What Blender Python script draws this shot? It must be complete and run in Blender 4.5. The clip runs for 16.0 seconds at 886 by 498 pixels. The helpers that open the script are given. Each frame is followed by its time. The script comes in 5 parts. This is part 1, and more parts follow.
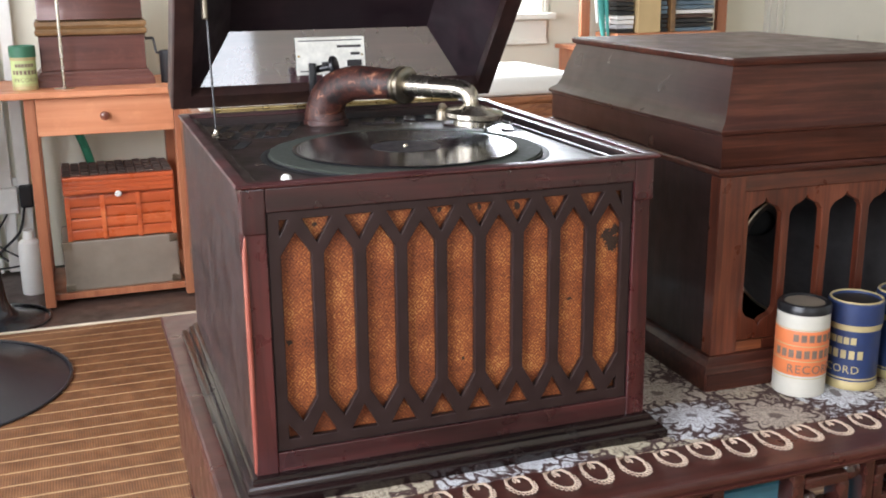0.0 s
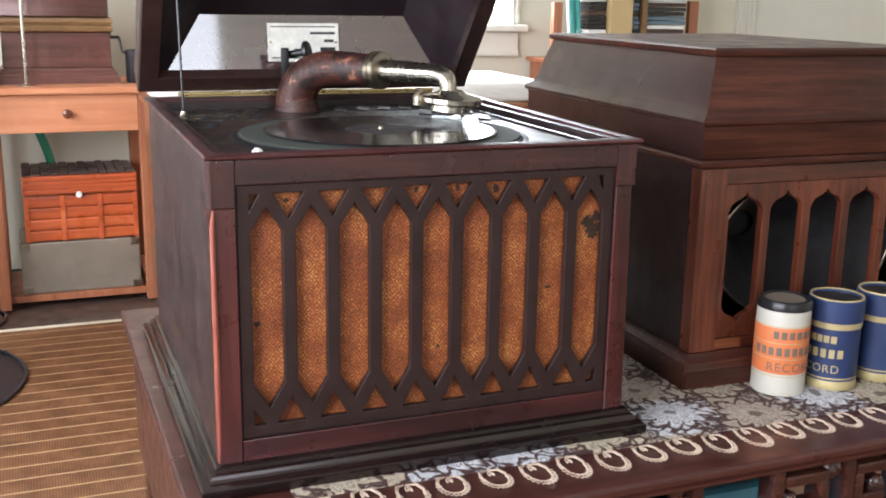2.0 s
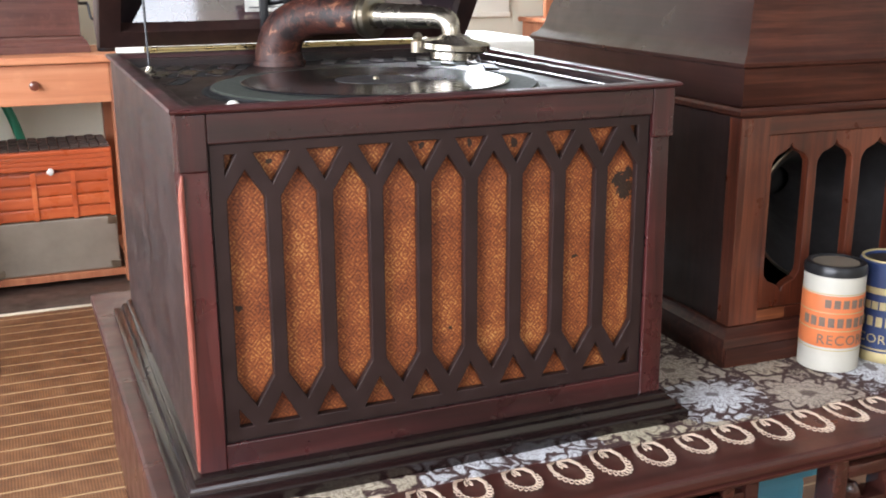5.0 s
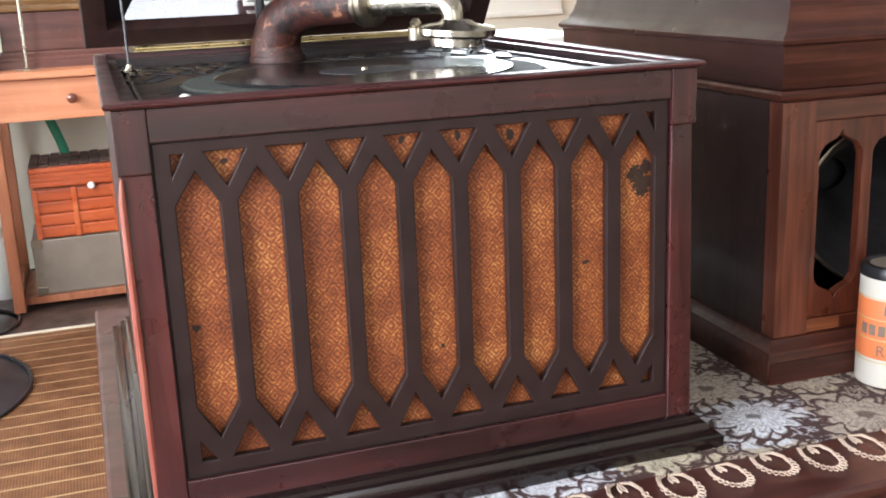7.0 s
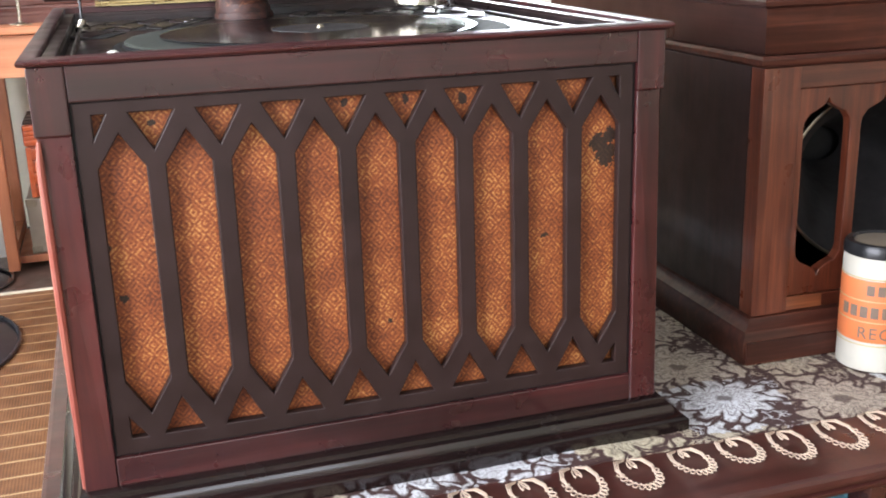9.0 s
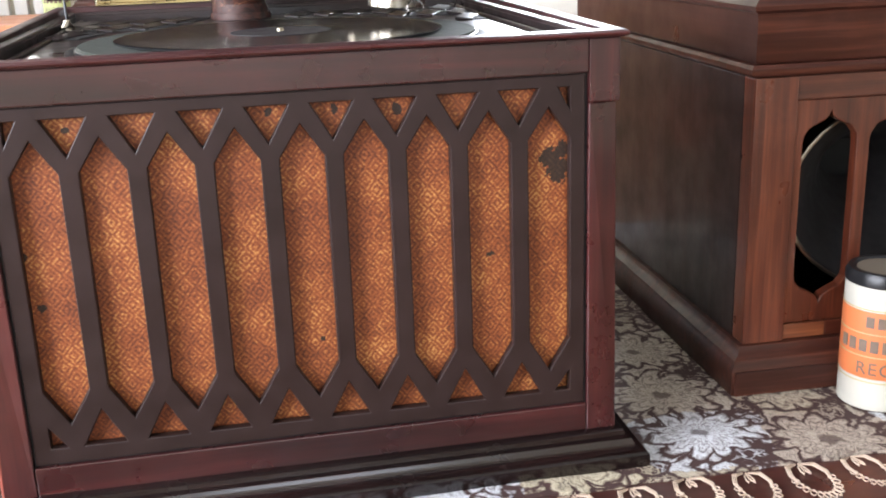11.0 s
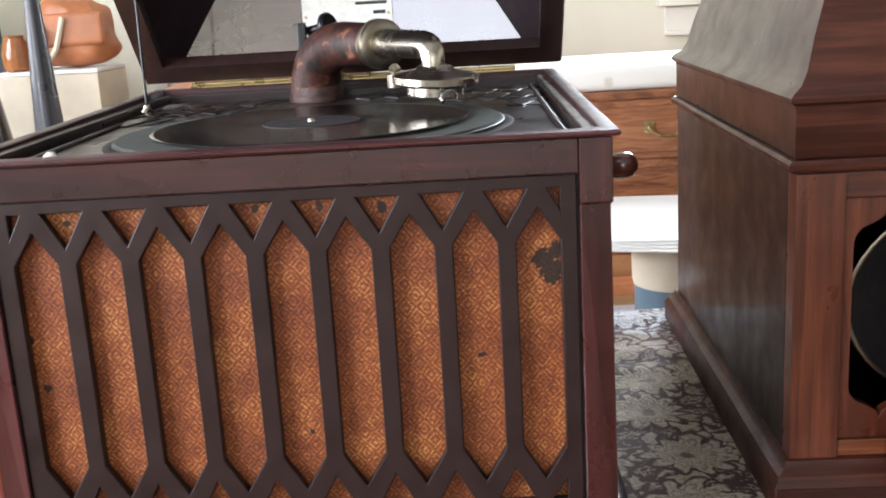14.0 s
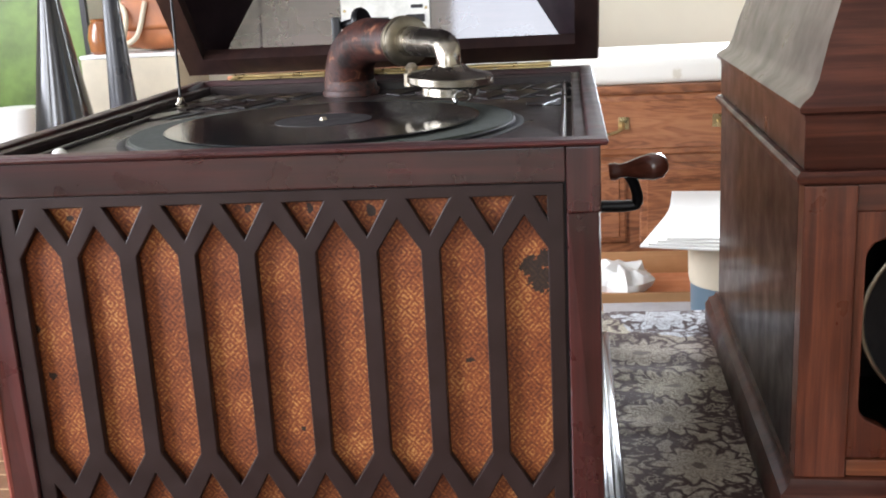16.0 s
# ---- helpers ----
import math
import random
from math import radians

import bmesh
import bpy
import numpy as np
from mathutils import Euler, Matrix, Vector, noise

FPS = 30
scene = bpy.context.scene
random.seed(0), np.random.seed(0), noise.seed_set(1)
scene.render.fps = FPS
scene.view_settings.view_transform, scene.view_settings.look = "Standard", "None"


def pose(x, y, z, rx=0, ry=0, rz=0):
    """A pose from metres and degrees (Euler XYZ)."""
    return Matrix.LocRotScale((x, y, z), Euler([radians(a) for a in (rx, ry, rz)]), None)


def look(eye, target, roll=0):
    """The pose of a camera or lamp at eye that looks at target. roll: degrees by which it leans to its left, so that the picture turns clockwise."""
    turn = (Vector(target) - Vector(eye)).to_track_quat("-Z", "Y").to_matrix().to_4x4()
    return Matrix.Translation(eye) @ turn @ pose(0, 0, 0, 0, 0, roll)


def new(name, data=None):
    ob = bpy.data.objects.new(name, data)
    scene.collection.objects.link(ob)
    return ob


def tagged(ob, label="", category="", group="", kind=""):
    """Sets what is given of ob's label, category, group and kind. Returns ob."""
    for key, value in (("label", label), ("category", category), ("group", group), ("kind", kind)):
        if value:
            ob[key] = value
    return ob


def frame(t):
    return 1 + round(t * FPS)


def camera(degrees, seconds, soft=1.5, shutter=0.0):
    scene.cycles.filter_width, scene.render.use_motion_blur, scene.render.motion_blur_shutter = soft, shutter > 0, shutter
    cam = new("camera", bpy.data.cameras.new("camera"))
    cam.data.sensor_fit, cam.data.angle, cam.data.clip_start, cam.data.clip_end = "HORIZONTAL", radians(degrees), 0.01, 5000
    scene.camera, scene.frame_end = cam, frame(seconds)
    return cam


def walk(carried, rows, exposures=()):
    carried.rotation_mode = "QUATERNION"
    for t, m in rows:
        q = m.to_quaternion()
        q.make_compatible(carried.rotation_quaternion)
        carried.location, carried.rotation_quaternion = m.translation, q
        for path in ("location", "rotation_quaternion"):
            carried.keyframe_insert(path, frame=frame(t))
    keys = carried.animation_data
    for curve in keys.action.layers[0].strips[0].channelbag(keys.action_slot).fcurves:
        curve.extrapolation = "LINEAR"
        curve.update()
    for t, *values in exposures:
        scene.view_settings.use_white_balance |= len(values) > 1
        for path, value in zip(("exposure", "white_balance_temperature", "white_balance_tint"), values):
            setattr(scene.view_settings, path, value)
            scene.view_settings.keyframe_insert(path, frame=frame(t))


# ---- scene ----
cam = camera(46.0, 16.0, soft=1.9)
PATH = [
    (0, (-0.375, -0.977, 0.528), (0.283, 0.839, 0.008), -0.5),
    (0.5, (-0.377, -0.974, 0.521), (0.308, 0.841, 0.034), -0.1),
    (1, (-0.375, -0.973, 0.506), (0.294, 0.864, 0.083), -0.4),
    (1.5, (-0.374, -0.959, 0.488), (0.311, 0.868, 0.051), 0.2),
    (2, (-0.377, -0.946, 0.477), (0.35, 0.856, 0.001), 1.0),
    (2.5, (-0.376, -0.941, 0.473), (0.316, 0.867, -0.031), 0.6),
    (3, (-0.37, -0.936, 0.469), (0.329, 0.864, -0.053), 0.1),
    (3.5, (-0.371, -0.94, 0.469), (0.354, 0.862, -0.009), 0.1),
    (4, (-0.368, -0.939, 0.471), (0.341, 0.871, 0.001), -0.3),
    (4.5, (-0.362, -0.906, 0.464), (0.363, 0.887, -0.044), -0.4),
    (4.7, (-0.356, -0.843, 0.452), (0.397, 0.935, -0.071), -0.2),
    (6.8, (-0.24, -0.734, 0.402), (0.36, 1.103, -0.113), -2.2),
    (7, (-0.239, -0.731, 0.405), (0.373, 1.104, -0.103), -2.4),
    (7.5, (-0.234, -0.725, 0.4), (0.379, 1.111, -0.104), -2.2),
    (8, (-0.23, -0.721, 0.4), (0.376, 1.108, -0.138), -2.1),
    (8.5, (-0.208, -0.713, 0.401), (0.329, 1.121, -0.187), -2.1),
    (9, (-0.174, -0.706, 0.398), (0.394, 1.123, -0.179), -1.8),
    (9.2, (-0.159, -0.712, 0.401), (0.38, 1.128, -0.167), -2.3),
    (11.3, (-0.022, -0.691, 0.4), (0.324, 1.19, -0.185), -2.0),
    (11.5, (-0.013, -0.686, 0.399), (0.33, 1.198, -0.179), -2.2),
    (12, (0.02, -0.681, 0.396), (0.263, 1.225, -0.159), -2.2),
    (12.5, (0.058, -0.688, 0.398), (0.2, 1.241, -0.11), -2.3),
    (13, (0.082, -0.69, 0.413), (0.159, 1.251, -0.063), -2.7),
    (13.5, (0.098, -0.694, 0.416), (0.111, 1.25, -0.051), -3.4),
    (14, (0.126, -0.692, 0.424), (0.076, 1.25, -0.051), -3.3),
    (14.5, (0.147, -0.693, 0.424), (0.024, 1.247, -0.047), -2.5),
    (15, (0.165, -0.689, 0.427), (-0.032, 1.243, -0.052), -3.1),
    (15.5, (0.186, -0.69, 0.433), (-0.029, 1.241, -0.043), -3.1),
    (16, (0.201, -0.684, 0.436), (-0.033, 1.239, -0.064), -3.0),
]
walk(cam, [(t, look(eye, target, roll)) for t, eye, target, roll in PATH],
     exposures=[(0, 0.24), (4.5, 0.3), (6.8, 0.5), (9.0, 0.63), (11.5, 0.66), (12.2, 0.6), (13.0, 0.58), (13.6, 0.38), (14.2, 0.28), (16.0, 0.24)])



# ---- light: daylight through the windows, and an added fill at the right ----
world = bpy.data.worlds.new("daylight")
scene.world = world
world.use_nodes = True
wn = world.node_tree.nodes
sky = wn.new("ShaderNodeTexSky")
sky.sky_type = "NISHITA"
sky.sun_disc = False
sky.sun_elevation, sky.sun_rotation = radians(40), radians(150)
wn["Background"].inputs[1].default_value = 0.12
world.node_tree.links.new(sky.outputs[0], wn["Background"].inputs[0])
SUN = bpy.data.lights.new("sun", "SUN")
SUN.energy, SUN.angle, SUN.color = 2.0, radians(3), (1.0, 0.95, 0.88)
sun_ob = new("sun", SUN)
sun_ob.matrix_world = look((3, 6, 4), (0, 0, 0))


def window_light(name, eye, target, width, height, watts, color):
    d = bpy.data.lights.new(name, "AREA")
    d.shape, d.size, d.size_y, d.energy, d.color = "RECTANGLE", width, height, watts, color
    ob = new(name, d)
    ob.matrix_world = look(eye, target)
    return ob


window_light("daylight_front_window", (0.1, -2.76, 0.98), (0.1, 0, 0.98), 0.72, 1.14, 9, (0.89, 0.91, 1.0))
window_light("daylight_back_window", (0.984, 2.49, 0.96), (0.8, 0, 0.7), 0.47, 1.16, 58, (0.84, 0.9, 1.0))
window_light("daylight_left_window", (-1.81, -0.95, 0.85), (0, -0.55, 0.45), 2.0, 1.3, 130, (0.885, 0.91, 1.0))
window_light("daylight_far_left_window", (-1.81, 1.15, 0.85), (0, 1.25, 0.3), 1.1, 1.2, 54, (0.885, 0.91, 1.0))
# weak fill lamp in an unseen opening added to the right wall
window_light("daylight_right_window", (3.35, -0.6, 0.95), (0, -0.6, 0.7), 1.6, 1.3, 1.5, (0.97, 0.98, 1.0))

# ---- materials ----


class Nodes:
    def __init__(self, name):
        self.m = bpy.data.materials.new(name)
        self.m.use_nodes = True
        self.t = self.m.node_tree
        self.p = self.t.nodes["Principled BSDF"]
        self.c = self.t.nodes.new("ShaderNodeTexCoord").outputs["Object"]

    def n(self, kind, **kw):
        o = self.t.nodes.new(kind)
        for k, v in kw.items():
            if k == "operation":
                o.operation = v
            elif k == "feature":
                o.feature = v
            elif k == "blend":
                o.data_type, o.blend_type = "RGBA", v
        return o

    def put(self, sock, v):
        if isinstance(v, bpy.types.NodeSocket):
            self.t.links.new(v, sock)
        elif isinstance(v, (tuple, list)) and len(v) == 3 and sock.type == "RGBA":
            sock.default_value = (*v, 1)
        else:
            sock.default_value = v

    def math(self, op, a, b=0.0, c=0.0):
        o = self.n("ShaderNodeMath", operation=op)
        for s, v in zip(o.inputs, (a, b, c)):
            self.put(s, v)
        return o.outputs[0]

    def vec(self, scale, rot=(0, 0, 0), src=None):
        o = self.n("ShaderNodeMapping")
        self.put(o.inputs["Vector"], src or self.c)
        o.inputs["Scale"].default_value = scale
        o.inputs["Rotation"].default_value = [radians(a) for a in rot]
        return o.outputs[0]

    def noise(self, scale, detail=4, rough=0.55, src=None, distort=0.0):
        o = self.n("ShaderNodeTexNoise")
        self.put(o.inputs["Vector"], src or self.c)
        o.inputs["Scale"].default_value, o.inputs["Detail"].default_value = scale, detail
        o.inputs["Roughness"].default_value, o.inputs["Distortion"].default_value = rough, distort
        return o.outputs[0]

    def ramp(self, f, stops):
        o = self.n("ShaderNodeValToRGB")
        self.put(o.inputs[0], f)
        e = o.color_ramp.elements
        while len(e) < len(stops):
            e.new(0.5)
        for k, (pos, col) in zip(e, stops):
            k.position = pos
            k.color = (*col, 1) if isinstance(col, tuple) else (col, col, col, 1)
        return o.outputs[0]

    def mix(self, f, a, b, blend="MIX"):
        o = self.n("ShaderNodeMix", blend=blend)
        self.put(o.inputs[0], f)
        self.put(o.inputs[6], a)
        self.put(o.inputs[7], b)
        return o.outputs[2]

    def bump(self, h, strength=0.3, dist=0.002):
        o = self.n("ShaderNodeBump")
        o.inputs["Strength"].default_value, o.inputs["Distance"].default_value = strength, dist
        self.put(o.inputs["Height"], h)
        self.t.links.new(o.outputs[0], self.p.inputs["Normal"])

    def done(self, color, rough, metal=0.0, coat=0.0, coat_rough=0.15, spec=0.5):
        self.put(self.p.inputs["Base Color"], color)
        self.put(self.p.inputs["Roughness"], rough)
        self.p.inputs["Metallic"].default_value = metal
        self.p.inputs["Coat Weight"].default_value = coat
        self.p.inputs["Coat Roughness"].default_value = coat_rough
        self.p.inputs["Specular IOR Level"].default_value = spec
        return self.m


def wood(name, dark, mid, light, axis=0, grain=60, rough=0.35, coat=0.3, coat_rough=0.15, wear=0.35, bump=0.15, figure=0.0):
    """Grain runs along an axis of the thing (0 x, 1 y, 2 z); blotches and worn patches lie over it."""
    k = Nodes(name)
    s = [grain, grain, grain]
    s[axis] = grain * 0.045
    info = k.n("ShaderNodeObjectInfo").outputs["Random"]
    shift = k.n("ShaderNodeVectorMath", operation="ADD")
    k.put(shift.inputs[0], k.c)
    comb = k.n("ShaderNodeCombineXYZ")
    for i in range(3):
        k.put(comb.inputs[i], k.math("MULTIPLY", info, 3.7 + i))
    k.put(shift.inputs[1], comb.outputs[0])
    v = k.vec(s, src=shift.outputs[0])
    fine = k.noise(1.0, 6, 0.65, v, 0.4)
    s2 = [9.0, 9.0, 9.0]
    s2[axis] = 2.2
    broad = k.noise(1.0, 3, 0.5, k.vec(s2, src=shift.outputs[0]), 1.2 + figure)
    f = k.math("ADD", k.math("MULTIPLY", fine, 0.62), k.math("MULTIPLY", broad, 0.38))
    if figure:
        w = k.math("SINE", k.math("MULTIPLY", broad, 42.0))
        f = k.math("ADD", f, k.math("MULTIPLY", w, 0.07))
    col = k.ramp(f, [(0.33, dark), (0.5, mid), (0.68, light)])
    worn = k.ramp(k.noise(14, 5, 0.7, shift.outputs[0]), [(0.55, 0.0), (0.75, wear)])
    col = k.mix(worn, col, tuple(min(1, c * 1.6 + 0.003) for c in light))
    r = k.ramp(k.noise(25, 4), [(0.3, rough * 0.75), (0.75, min(1, rough * 1.35))])
    k.bump(fine, bump, 0.0006)
    return k.done(col, r, 0.0, coat, coat_rough)


def plain(name, color, rough=0.5, metal=0.0, vary=0.25, scale=30, bump=0.1, coat=0.0, spec=0.5, dist=0.001):
    k = Nodes(name)
    a = k.noise(scale, 5, 0.6)
    b = k.noise(scale * 0.15, 3, 0.5)
    f = k.math("ADD", k.math("MULTIPLY", a, 0.5), k.math("MULTIPLY", b, 0.5))
    lo = tuple(c * (1 - vary) for c in color)
    hi = tuple(min(1.0, c * (1 + vary)) for c in color)
    col = k.ramp(f, [(0.32, lo), (0.68, hi)])
    r = k.ramp(a, [(0.3, rough * 0.8), (0.7, min(1, rough * 1.2))])
    if bump:
        k.bump(a, bump, dist)
    return k.done(col, r, metal, coat, 0.1, spec)


MAH_D, MAH_M, MAH_L = (0.008, 0.0022, 0.0024), (0.033, 0.0066, 0.0072), (0.08, 0.0165, 0.016)
M_mah_x = wood("mahogany_rail", MAH_D, MAH_M, MAH_L, 0, 70, 0.3, 0.45, 0.07, 0.12, 0.06)
M_mah_z = wood("mahogany_stile", MAH_D, MAH_M, MAH_L, 2, 70, 0.3, 0.45, 0.07, 0.2, 0.06)
# darker copy of the mahogany: shade on sides and lid is in its colour
M_mah_shaded = wood("mahogany_side", (0.01, 0.0045, 0.004), (0.024, 0.01, 0.0085), (0.045, 0.02, 0.016), 1, 60, 0.45, 0.15, 0.25, 0.15)
# paler red mahogany: a highlight painted into the left corner's colour
M_lit_edge = wood("mahogany_worn_edge", (0.10, 0.02, 0.014), (0.22, 0.05, 0.035), (0.42, 0.18, 0.12), 2, 60, 0.4, 0.2)
M_base = wood("mahogany_base", (0.003, 0.0018, 0.0018), (0.007, 0.003, 0.003), (0.02, 0.007, 0.0065), 0, 70, 0.22, 0.35, 0.12)
M_deck = wood("dark_deck", (0.006, 0.004, 0.004), (0.014, 0.009, 0.009), (0.03, 0.016, 0.016), 0, 60, 0.34, 0.12, 0.1)
M_lidin = wood("lid_lining", (0.008, 0.004, 0.006), (0.016, 0.008, 0.011), (0.03, 0.014, 0.018), 0, 50, 0.5, 0.0)
M_lidback = wood("lid_back_polish", (0.02, 0.008, 0.011), (0.045, 0.018, 0.022), (0.08, 0.03, 0.035), 0, 60, 0.3, 1.0, 0.05, 0.1, 0.04)
M_lidback.node_tree.nodes["Principled BSDF"].inputs["Coat IOR"].default_value = 2.3
M_fret = plain("fretwork_brown", (0.0215, 0.0108, 0.0098), 0.46, 0, 0.35, 40, 0.1, spec=0.3)
M_oak_z = wood("oak_post", (0.02, 0.0045, 0.003), (0.078, 0.0185, 0.0088), (0.18, 0.05, 0.024), 2, 130, 0.34, 0.3, 0.1, 0.15, 0.35)
M_oak_x = wood("oak_rail", (0.018, 0.0042, 0.003), (0.066, 0.016, 0.0082), (0.15, 0.043, 0.022), 0, 130, 0.34, 0.3, 0.1, 0.15, 0.35)
M_oak_lid = wood("oak_lid", (0.015, 0.0042, 0.003), (0.042, 0.0122, 0.0078), (0.095, 0.029, 0.0165), 0, 130, 0.42, 0.14, 0.1, 0.15, 0.08)
M_oak_lid.node_tree.nodes["Principled BSDF"].inputs["Specular IOR Level"].default_value = 0.28
M_rim = wood("mahogany_rim", MAH_D, MAH_M, MAH_L, 0, 70, 0.5, 0.12, 0.3)
# two darker oaks: the sides' shade is painted into their colour
M_oak_y_shaded = wood("oak_side", (0.011, 0.0045, 0.0038), (0.023, 0.009, 0.0075), (0.044, 0.018, 0.014), 1, 110, 0.34, 0.3, 0.16, 0.15, 0.06)
M_oak_z_shaded = wood("oak_side_panel", (0.008, 0.0035, 0.0034), (0.018, 0.0075, 0.007), (0.042, 0.016, 0.0135), 2, 110, 0.44, 0.2, 0.1, 0.2, 0.08)
M_oak_fig = wood("oak_figured_block", (0.06, 0.017, 0.008), (0.14, 0.042, 0.017), (0.26, 0.09, 0.036), 0, 50, 0.35, 0.3, 0.2, 0.3, 0.2, 2.0)
M_table = wood("rosewood_table", (0.028, 0.009, 0.007), (0.056, 0.016, 0.013), (0.09, 0.027, 0.02), 0, 60, 0.35, 0.25)
M_carved = wood("carved_rosewood", (0.02, 0.007, 0.006), (0.045, 0.014, 0.011), (0.08, 0.026, 0.018), 0, 60, 0.2, 0.6, 0.1)
M_desk = wood("orange_pine", (0.42, 0.14, 0.06), (0.58, 0.225, 0.105), (0.7, 0.32, 0.17), 0, 40, 0.45, 0.15, 0.3, 0.2)
M_desk_z = wood("orange_pine_leg", (0.24, 0.075, 0.033), (0.36, 0.125, 0.056), (0.46, 0.19, 0.09), 2, 40, 0.45, 0.15, 0.3, 0.2)
M_chest = wood("golden_oak", (0.12, 0.04, 0.016), (0.27, 0.1, 0.042), (0.38, 0.16, 0.07), 0, 22, 0.4, 0.2, 0.25, 0.15, 0.1, 3.0)
M_box = wood("old_walnut", (0.045, 0.015, 0.011), (0.1, 0.034, 0.026), (0.17, 0.066, 0.05), 0, 50, 0.4, 0.25)
M_boxtrim = wood("old_walnut_gilt", (0.09, 0.045, 0.018), (0.17, 0.09, 0.035), (0.28, 0.16, 0.07), 0, 40, 0.4, 0.2)
M_bamboo = wood("red_bamboo", (0.26, 0.045, 0.014), (0.5, 0.095, 0.027), (0.65, 0.18, 0.06), 0, 40, 0.3, 0.35, 0.15, 0.2)
M_weave = plain("dark_weave", (0.07, 0.04, 0.03), 0.7, 0, 0.6, 60, 0.6)
M_tin = plain("grey_tin", (0.28, 0.235, 0.185), 0.45, 0.35, 0.35, 9, 0.08)
M_nickel = plain("worn_nickel", (0.46, 0.42, 0.35), 0.26, 1.0, 0.22, 40, 0.05)
M_nickel_d = plain("tarnished_nickel", (0.28, 0.245, 0.19), 0.34, 1.0, 0.35, 60, 0.08)
M_brass = plain("brass", (0.5, 0.39, 0.2), 0.3, 1.0, 0.25, 60, 0.05)
M_steel = plain("steel", (0.5, 0.5, 0.5), 0.2, 1.0, 0.15, 60, 0.03)
M_black = plain("black_iron", (0.02, 0.02, 0.022), 0.35, 0.4, 0.3, 40, 0.08)
M_shellac = plain("record_shellac", (0.008, 0.008, 0.009), 0.14, 0, 0.1, 40, 0.0, spec=0.7)
M_felt = plain("green_felt", (0.022, 0.028, 0.02), 0.9, 0, 0.25, 160, 0.4)
M_label = plain("record_paper", (0.022, 0.02, 0.022), 0.5, 0, 0.2, 60, 0)
# near-black colour that stands in for shade in gaps and hollows
M_shade = plain("dark_hollow", (0.004, 0.004, 0.0045), 0.7, 0, 0.2, 20, 0)
M_white = plain("white_enamel", (0.75, 0.74, 0.7), 0.35, 0, 0.08, 30, 0.05)
M_wall = plain("cream_wall_paint", (0.7, 0.67, 0.55), 0.7, 0, 0.06, 5, 0.05)
M_trim = plain("cream_gloss_trim", (0.72, 0.7, 0.62), 0.4, 0, 0.05, 8, 0.04)
# unseen ceiling, greyed so that less light bounces into the shadows
M_ceil = plain("ceiling_white", (0.42, 0.415, 0.4), 0.8, 0, 0.05, 5, 0.03)
M_paper = plain("white_paper", (0.8, 0.79, 0.76), 0.7, 0, 0.05, 20, 0.03)
M_cream = plain("cream_card", (0.62, 0.55, 0.42), 0.65, 0, 0.12, 18, 0.05)
M_blue = plain("blue_plastic", (0.09, 0.34, 0.5), 0.35, 0, 0.12, 10, 0.03)
M_slate = plain("slate_plastic", (0.11, 0.17, 0.22), 0.4, 0, 0.12, 10, 0.03)
M_leather = plain("tan_leather", (0.36, 0.13, 0.05), 0.45, 0, 0.4, 14, 0.3)
M_amber = plain("amber_glaze", (0.3, 0.11, 0.04), 0.15, 0, 0.3, 14, 0.05, 0.6)
M_greenp = plain("green_picture", (0.13, 0.21, 0.045), 0.4, 0, 0.85, 10, 0.02)
M_greeny = plain("green_hose", (0.02, 0.22, 0.12), 0.4, 0, 0.2, 10, 0.05)
M_teal = plain("teal_fabric", (0.05, 0.3, 0.27), 0.6, 0, 0.25, 20, 0.1)
M_yellow = plain("yellow_card", (0.75, 0.72, 0.08), 0.6, 0, 0.1, 20, 0)
M_horn = plain("horn_lacquer", (0.014, 0.014, 0.016), 0.2, 0.0, 0.35, 12, 0.03, 0.4)
M_bell = plain("grey_bell", (0.03, 0.031, 0.036), 0.32, 0.1, 0.25, 10, 0.05)
M_fur = plain("black_cloth", (0.012, 0.01, 0.011), 0.9, 0, 0.4, 60, 0.5)
M_floorw = wood("dark_floorboards", (0.03, 0.018, 0.013), (0.055, 0.034, 0.026), (0.09, 0.06, 0.048), 0, 30, 0.4, 0.15)
M_knob = wood("turned_knob", (0.09, 0.025, 0.015), (0.16, 0.045, 0.027), (0.26, 0.08, 0.05), 0, 60, 0.2, 0.7, 0.08)
M_glass = plain("clear_case", (0.5, 0.52, 0.55), 0.15, 0, 0.2, 30, 0)


def mottled_arm():
    k = Nodes("wood_grained_tone_arm")
    f = k.noise(60, 8, 0.7, None, 1.0)
    col = k.ramp(f, [(0.4, (0.006, 0.003, 0.003)), (0.46, (0.028, 0.008, 0.006)), (0.5, (0.075, 0.02, 0.012)), (0.54, (0.02, 0.006, 0.005)), (0.58, (0.07, 0.018, 0.01)), (0.63, (0.26, 0.11, 0.06))])
    chips = k.ramp(k.noise(55, 5, 0.6), [(0.4, 1.0), (0.43, 0.0)])
    col = k.mix(k.math("MULTIPLY", chips, 0.85), col, (0.008, 0.006, 0.006))
    k.bump(f, 0.9, 0.0018)
    return k.done(col, 0.5, 0, 0.08, 0.3)


M_rosew = mottled_arm()


